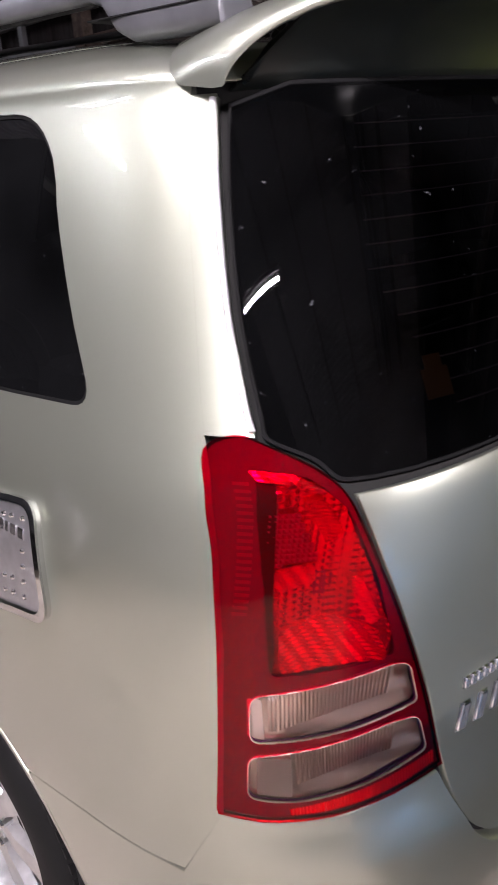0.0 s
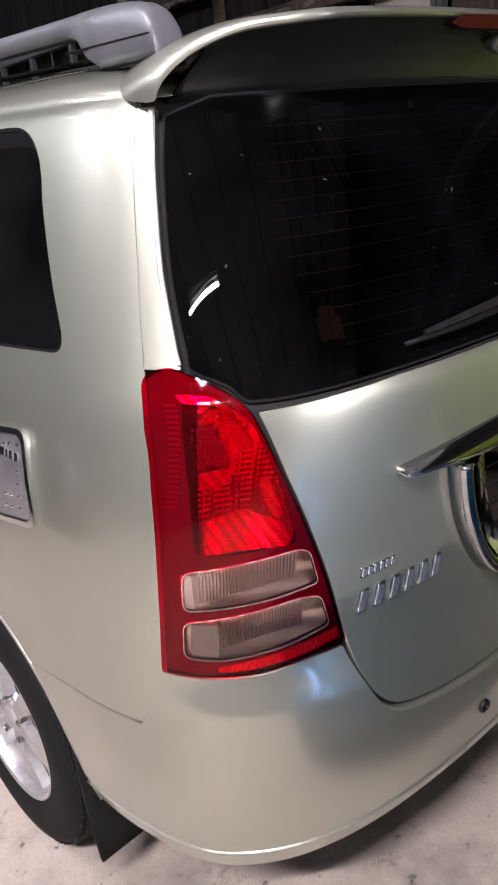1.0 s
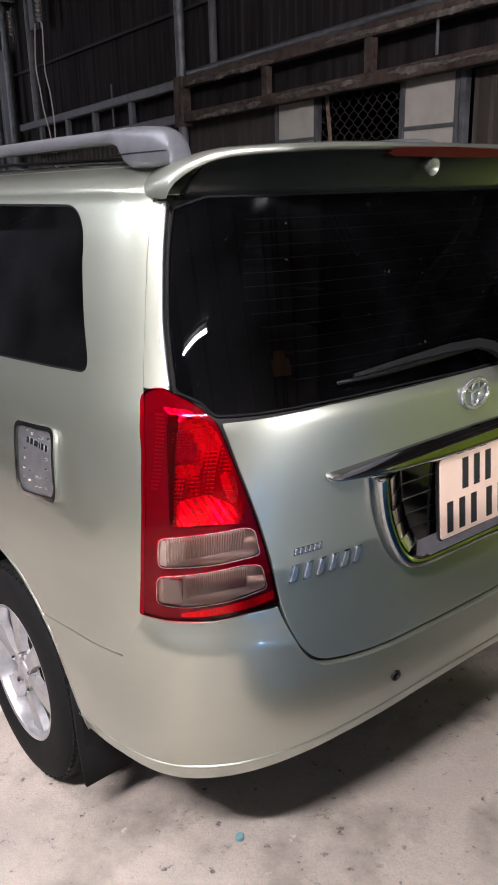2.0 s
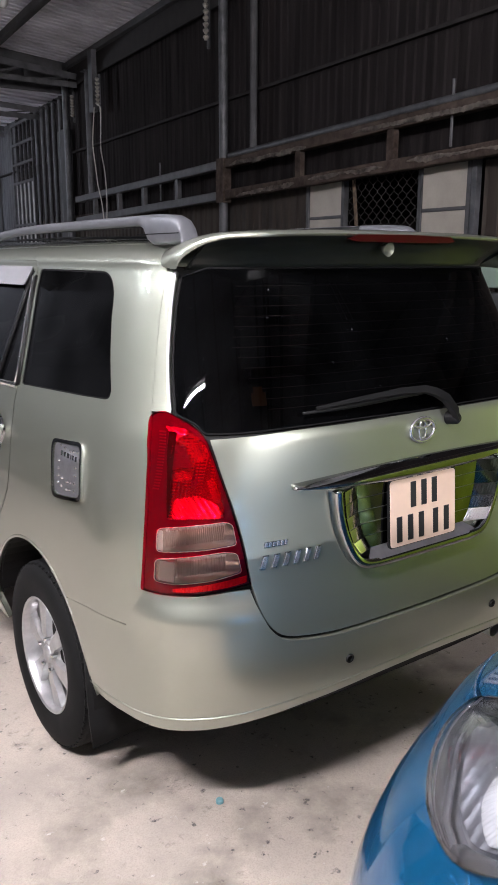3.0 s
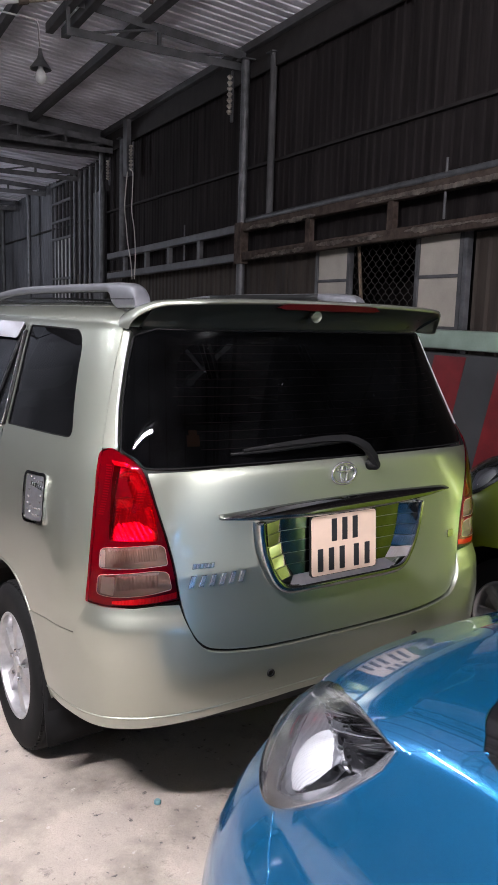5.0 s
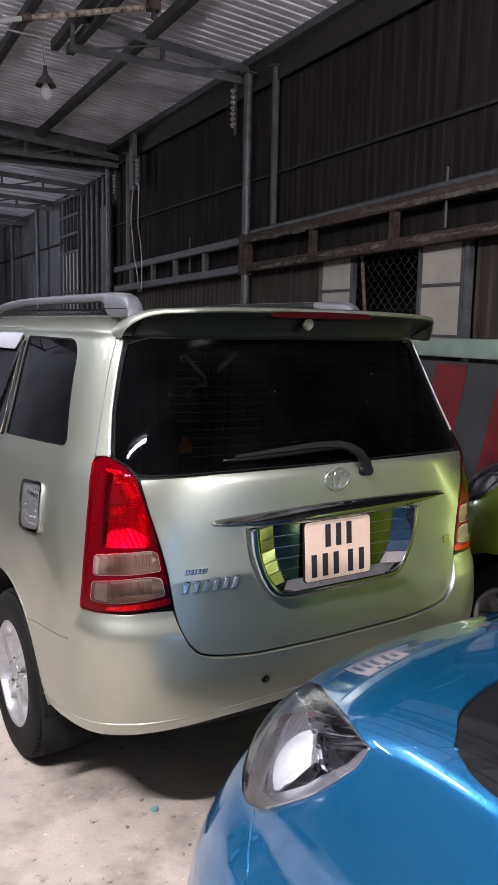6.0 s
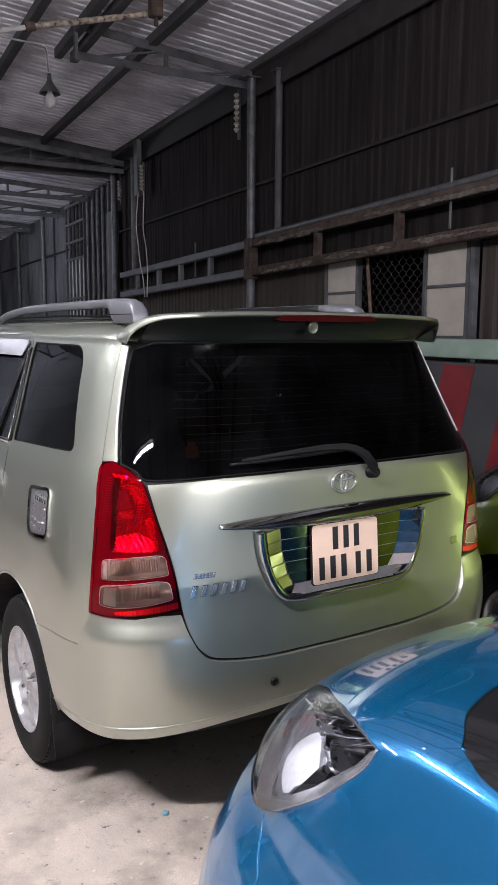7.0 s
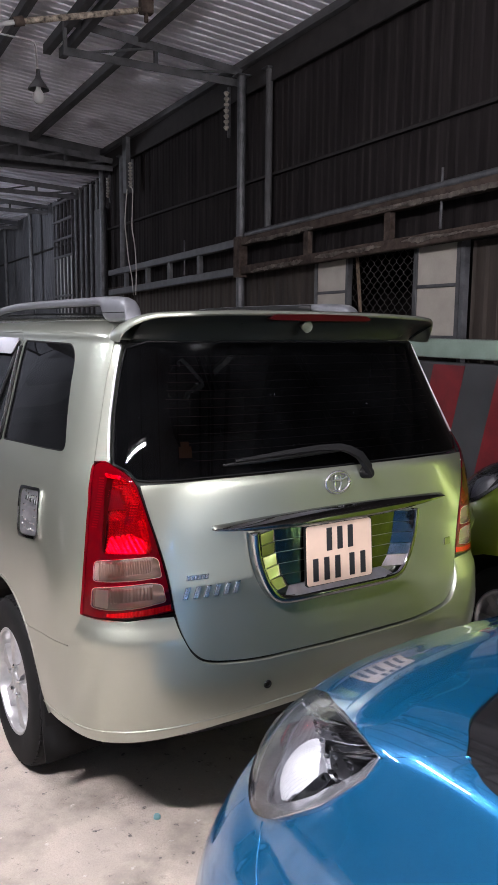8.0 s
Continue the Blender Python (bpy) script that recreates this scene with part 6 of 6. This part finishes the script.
        box(bm, (-h - 0.02, -0.02, -0.015), (h + 0.02, 0.02, 0.015), 0.005)
        piece("housing", bm, BLACK, t, m)
        # unseen cover, added to keep the tube's light off the ceiling
        if added_hood:
            bm = bmesh.new()
            q = [[bm.verts.new((x, y, z)) for x in (-h - 0.03, h + 0.03)] for y, z in ((-added_hood, -0.28 * added_hood), (-0.9 * added_hood, -0.26 * added_hood), (-0.02, 0.018), (0.02, 0.018), (0.9 * added_hood, -0.26 * added_hood), (added_hood, -0.28 * added_hood))]
            for r, s in zip(q, q[1:]):
                bm.faces.new((r[0], r[1], s[1], s[0]))
            bmesh.ops.solidify(bm, geom=bm.faces[:], thickness=0.003)
            piece("added_hood", bm, BLACK, t, m)
        bm = bmesh.new()
        rod(bm, a, b, 0.014, 12)
        piece("tube", bm, glow("lit_tube", strength, tone), t, Matrix())
        for k in (-1, 1):
            p = m @ Vector((k * h * 0.8, 0, 0))
            lp = WALL.inverted() @ p
            top = (ceiling_z(lp.x) if lp.y < 8 else 4.55 - 0.069 * lp.x) + 0.02
            bm = bmesh.new()
            rod(bm, p, (p.x, p.y, top), 0.005, 6)
            piece("hanger", bm, STEEL, t, Matrix())


silver_car()
shed()


def wheel_simple(car, m, k, y, hull_w, r=0.29):
    w = empty("wheel")
    w.parent = car
    mm = m @ Matrix.Translation((k * (hull_w - 0.10), y, r)) @ Matrix.Rotation(radians(90 * k), 4, "Y")
    bm = bmesh.new()
    lathe(bm, [(0.18, 0.075), (0.19, 0.085), (0.23, 0.092), (0.262, 0.085), (0.28, 0.072), (0.29, 0.055), (0.29, -0.055), (0.28, -0.072), (0.19, -0.085), (0.18, -0.075)], mm, 56)
    smooth(part("tyre", bm, RUBBER, w), 35)
    bm = bmesh.new()
    lathe(bm, [(0.185, -0.07), (0.183, 0.072), (0.188, 0.082), (0.180, 0.084), (0.172, 0.074), (0.165, 0.02), (0.0, 0.01)], mm, 48)
    rim = smooth(part("rim", bm, ALLOY, w))
    for i in range(8):
        q = mm @ Matrix.Rotation(2 * math.pi * i / 8, 4, "Z")
        bm = bmesh.new()
        box(bm, (0.03, -0.020, 0.045), (0.178, 0.020, 0.068), 0.006, q)
        smooth(part("spoke", bm, ALLOY, rim))
    bm = bmesh.new()
    lathe(bm, [(0.0, 0.075), (0.03, 0.073), (0.045, 0.06), (0.05, 0.04)], mm, 24)
    smooth(part("hub_cap", bm, ALLOY, rim))


def hatchback(name, label, hull, m, colour, lamp, dark_lamp, seam, grille, seam_line=0.02):
    """A small car; lamp, seam and grille are outlines on its skin."""
    car = tagged(empty(name), label, "car")
    end = hull.end

    def place(ob, text="", parent=None):
        ob.data.transform(m)
        return under(ob, parent or car, text)
    arches = []
    for k in (1, -1):
        for y in (0.72, 2.95):
            arches.append([(k * (hull.round + y - hull.b + 0.34 * math.cos(a)), 0.29 + 0.34 * math.sin(a)) for a in np.linspace(0, 2 * math.pi, 28)[:-1] if 0.29 + 0.34 * math.sin(a) > 0.225])
    lamps = [[(k * s, v) for s, v in lamp] for k in (1, -1)]
    place(shell("inner_body", [(-end + 0.01, 0.2), (end - 0.01, 0.2), (end - 0.01, 1.38), (-end + 0.01, 1.38)], hull, VOID, -0.016, 0.004, 0.08, arches + lamps))
    # bonnet and roof above the seam, the rest below it
    half = [(0, seam[0][1])] + list(seam)
    up = [(s, v + 0.004) for s, v in half]
    edge = grille[:len(grille) // 2]
    lid = [p for p in up if p[0] <= 1.141 and p[1] < 1.2] + [p for p in reversed(edge) if p[0] < 1.13 and p[1] < 1.345]
    low = [(s, v - 0.004) for s, v in half]
    bottom = both(low + [(end - 0.0015, seam[-1][1] - 0.004), (end - 0.0015, 0.22)])
    place(shell("bonnet", both(lid), hull, colour, 0.0, 0.02, 0.035, lamps))
    for k in (1, -1):
        half_roof = [(1.42, 1.145), (1.54, 1.195), (1.72, 1.272), (1.77, 1.36), (1.62, 1.435), (end - 0.0015, 1.425), (end - 0.0015, seam[-1][1] + 0.004), (2.2, 1.024), (1.8, 1.064)]
        place(shell("roof_half", half_roof, Skin(hull, k), colour, 0.0, 0.02, 0.05))
    place(shell("roof", both([(0, 1.4405), (1.6, 1.4375), (end - 0.0015, 1.4275), (end - 0.0015, 1.5295), (0, 1.5295)]), hull, colour, 0.0, 0.008, 0.04, turn=0.003))
    place(shell("front_body", bottom, hull, colour, 0.0, 0.02, 0.035, arches + lamps + ([grille] if grille else [])))
    if grille:
        place(shell("windscreen", grille, hull, GLOSSBLACK, -0.006, 0.010, 0.03), "dark windscreen")
    for k in (1, -1):
        skin = Skin(hull, k)
        ob = empty("headlamp")
        ob.parent = car
        cen = (sum(s for s, v in lamp) / len(lamp), sum(v for s, v in lamp) / len(lamp))
        scale = lambda q: [(cen[0] + (s - cen[0]) * q, cen[1] + (v - cen[1]) * q) for s, v in lamp]
        domed = Skin(lambda s, v: at(hull, s, v)[0] + at(hull, s, v)[1] * (0.006 + 0.016 * max(0.0, 1 - ((abs(s) - cen[0]) / 0.27) ** 2 - ((v - cen[1]) / 0.13) ** 2)), k)
        place(shell("lens", lamp, domed, CLEAR, 0.0, 0.012, 0.015, turn=0.006), "", ob)
        bright, shades = dark_lamp
        place(shell("lamp_back", scale(0.99), skin, BRUSHED, -0.050, 0.002, 0.03), "", ob)

        def tilted(s0, v0, deep, du, dv):
            return Skin(lambda s, v: at(hull, s, v)[0] - at(hull, s, v)[1] * (deep + du * (abs(s) - s0) + dv * (v - v0)), k)
        # a wall round the inside of the lamp, a hollow bowl with upright flutes, and the hazy projector in it
        place(shell("bezel", scale(0.995), skin, SILVERTRIM, 0.0, 0.050, 0.015, [scale(0.978)]), "", ob)

        def hollow(s, v):
            c, n = at(hull, s, v)
            r = ((abs(s) - 0.78) / 0.20) ** 2 + ((v - 0.885) / 0.09) ** 2
            return c - n * (0.012 + 0.034 * max(0.0, 1 - r) + 0.0016 * abs(math.sin((abs(s) + 0.8 * v) * 95)))
        cup = rounded([(0.60, 0.900), (0.66, 0.940), (0.80, 0.966), (0.94, 0.962), (0.92, 0.90), (0.885, 0.845), (0.84, 0.824), (0.76, 0.830), (0.69, 0.855)], 0.02)
        place(shell("reflector", cup, Skin(hollow, k), BRUSHED, 0.0, 0.006, 0.006), "grey fluted reflector", ob)

        def bulge(s, v):
            c, n = at(hull, s, v)
            r = ((abs(s) - 0.86) / 0.12) ** 2 + ((v - 0.91) / 0.07) ** 2
            return c - n * (0.030 - 0.022 * max(0.0, 1 - r) - 0.0006 * math.sin((abs(s) - 0.6 * v) * 900))
        place(shell("projector", bright, Skin(bulge, k), HEADCHROME, 0.0, 0.012, 0.004), "hazy pale projector", ob)
        # two tones of chrome put bands of reflection onto the slats
        for poly, deep, du, dv, light in shades:
            s0, v0 = sum(p[0] for p in poly) / len(poly), sum(p[1] for p in poly) / len(poly)
            place(shell("slat", poly, tilted(s0, v0, deep, du, dv), CHROME if light else DARKCHROME, 0.0, 0.010, 0.012, turn=0.003), "", ob)
        for u, v in LAMP_TEETH:
            c, n = at(skin, u, v)
            bm = bmesh.new()
            lathe(bm, [(0.0, 0.004), (0.0025, 0.003), (0.004, 0.0), (0.0045, -0.006)], Matrix.Translation(c - n * 0.009) @ n.to_track_quat("Z", "Y").to_matrix().to_4x4(), 10)
            place(smooth(part("reflector_stud", bm, CHROME, None)), "", ob)
        place(shell("lamp_rim", LAMP_RIM, skin, SILVERTRIM, 0.003, 0.010, 0.012), "bright chrome rim", ob)
        # raised edge between bumper and wing
        line = [(0.901, 0.812), (0.938, 0.787), (0.971, 0.768), (1.004, 0.75), (1.023, 0.704), (1.025, 0.60), (1.016, 0.476)]
        v, f = sweep([at(skin, s, v)[0] for s, v in spline(line, 3, closed=False)], [(0.0022 * math.cos(a), 0.0022 * math.sin(a)) for a in np.linspace(0, 2 * math.pi, 7)[:-1]])
        place(mesh_object("panel_edge", v, f, colour), "", None)
        for y in (0.72, 2.95):
            wheel_simple(car, m, k, y, hull.section(0.4)[0])
    return car


LAMP_SHAPE = rounded([(0.548, 0.904), (0.590, 0.946), (0.66, 0.982), (0.80, 1.018), (0.954, 1.036), (1.068, 1.036), (1.078, 1.0), (1.018, 0.924), (0.955, 0.860), (0.929, 0.837), (0.885, 0.812), (0.84, 0.804), (0.755, 0.810), (0.672, 0.840), (0.600, 0.872)], 0.02)
LAMP_BRIGHT = rounded([(0.868, 0.846), (0.800, 0.884), (0.745, 0.930), (0.765, 0.956), (0.905, 0.966), (0.946, 0.958), (0.902, 0.868)], 0.008)
# outline, depth, slopes and chrome tone, bright or dark, which paints in the reflections
LAMP_SLATS = [
    (rounded([(0.600, 0.920), (0.682, 0.983), (0.785, 1.008), (0.671, 0.944)], 0.005), 0.016, 0.04, 0.08, 1),
    (rounded([(0.682, 0.946), (0.806, 1.011), (0.866, 1.020), (0.733, 0.956)], 0.005), 0.022, -0.05, -0.15, 0),
    (rounded([(0.742, 0.957), (0.886, 1.021), (0.938, 1.025), (0.802, 0.967)], 0.005), 0.016, 0.04, 0.08, 1),
    (rounded([(0.814, 0.967), (0.954, 1.025), (0.985, 1.026), (0.842, 0.969)], 0.005), 0.022, -0.05, -0.15, 0),
    (rounded([(0.848, 0.969), (0.992, 1.026), (1.052, 1.024), (1.052, 1.008), (1.030, 0.978), (0.968, 0.962)], 0.008), 0.020, -0.10, 0.20, 0),
    (rounded([(0.907, 0.868), (0.955, 0.957), (0.975, 0.954), (0.965, 0.911), (0.931, 0.874)], 0.004), 0.014, 0.2, -0.3, 0),
    (rounded([(0.971, 0.912), (0.982, 0.956), (1.028, 0.970), (0.998, 0.934)], 0.004), 0.016, 0.1, 0.3, 1),
]
LAMP_RIM = [(0.846, 0.818), (0.850, 0.810), (0.884, 0.814), (0.929, 0.840), (1.018, 0.927), (1.074, 1.000), (1.064, 1.030), (1.055, 1.025), (1.052, 1.001), (0.994, 0.932), (0.916, 0.856), (0.884, 0.840), (0.860, 0.832)]
LAMP_TEETH = [(0.640, 0.944), (0.685, 0.952), (0.730, 0.958), (0.780, 0.965), (0.835, 0.971), (0.900, 0.970), (0.955, 0.964)]
SEAM = [(0.30, 0.872), (0.50, 0.900), (0.654, 0.938), (0.822, 0.956), (1.017, 1.014), (1.067, 1.035), (1.092, 1.096), (1.103, 1.142), (1.114, 1.181), (1.173, 1.187), (1.391, 1.145), (1.8, 1.06), (2.2, 1.02)]
SCREEN = [(0.0, 1.33), (0.40, 1.30), (0.515, 1.273), (0.641, 1.257), (0.753, 1.244), (0.851, 1.230), (0.992, 1.210), (1.058, 1.195), (1.114, 1.179), (1.189, 1.166), (1.254, 1.149), (1.351, 1.135), (1.52, 1.18), (1.70, 1.26), (1.75, 1.36), (1.6, 1.43), (0.0, 1.44)]
SCREEN = both(spline(SCREEN, 3, closed=False)[:-1])
hatchback("small_car", "blue metallic small car parked with its nose towards the van", BLUE_HULL, BLUE_AT, BLUE, LAMP_SHAPE, (LAMP_BRIGHT, LAMP_SLATS), SEAM, SCREEN)
LIME_AT = Matrix.Translation((2.11, 1.08, 0)) @ Matrix.Rotation(radians(180), 4, "Z")
hatchback("small_car", "lime green small car parked beside the van", BLUE_HULL, LIME_AT, LIME, LAMP_SHAPE, (LAMP_BRIGHT, LAMP_SLATS), SEAM, SCREEN)
DARK_AT = Matrix.Translation((-3.35, 2.30, 0))
hatchback("small_car", "dark grey small car parked along the van's other side", BLUE_HULL, DARK_AT, GRAPHITE, LAMP_SHAPE, (LAMP_BRIGHT, LAMP_SLATS), SEAM, SCREEN)
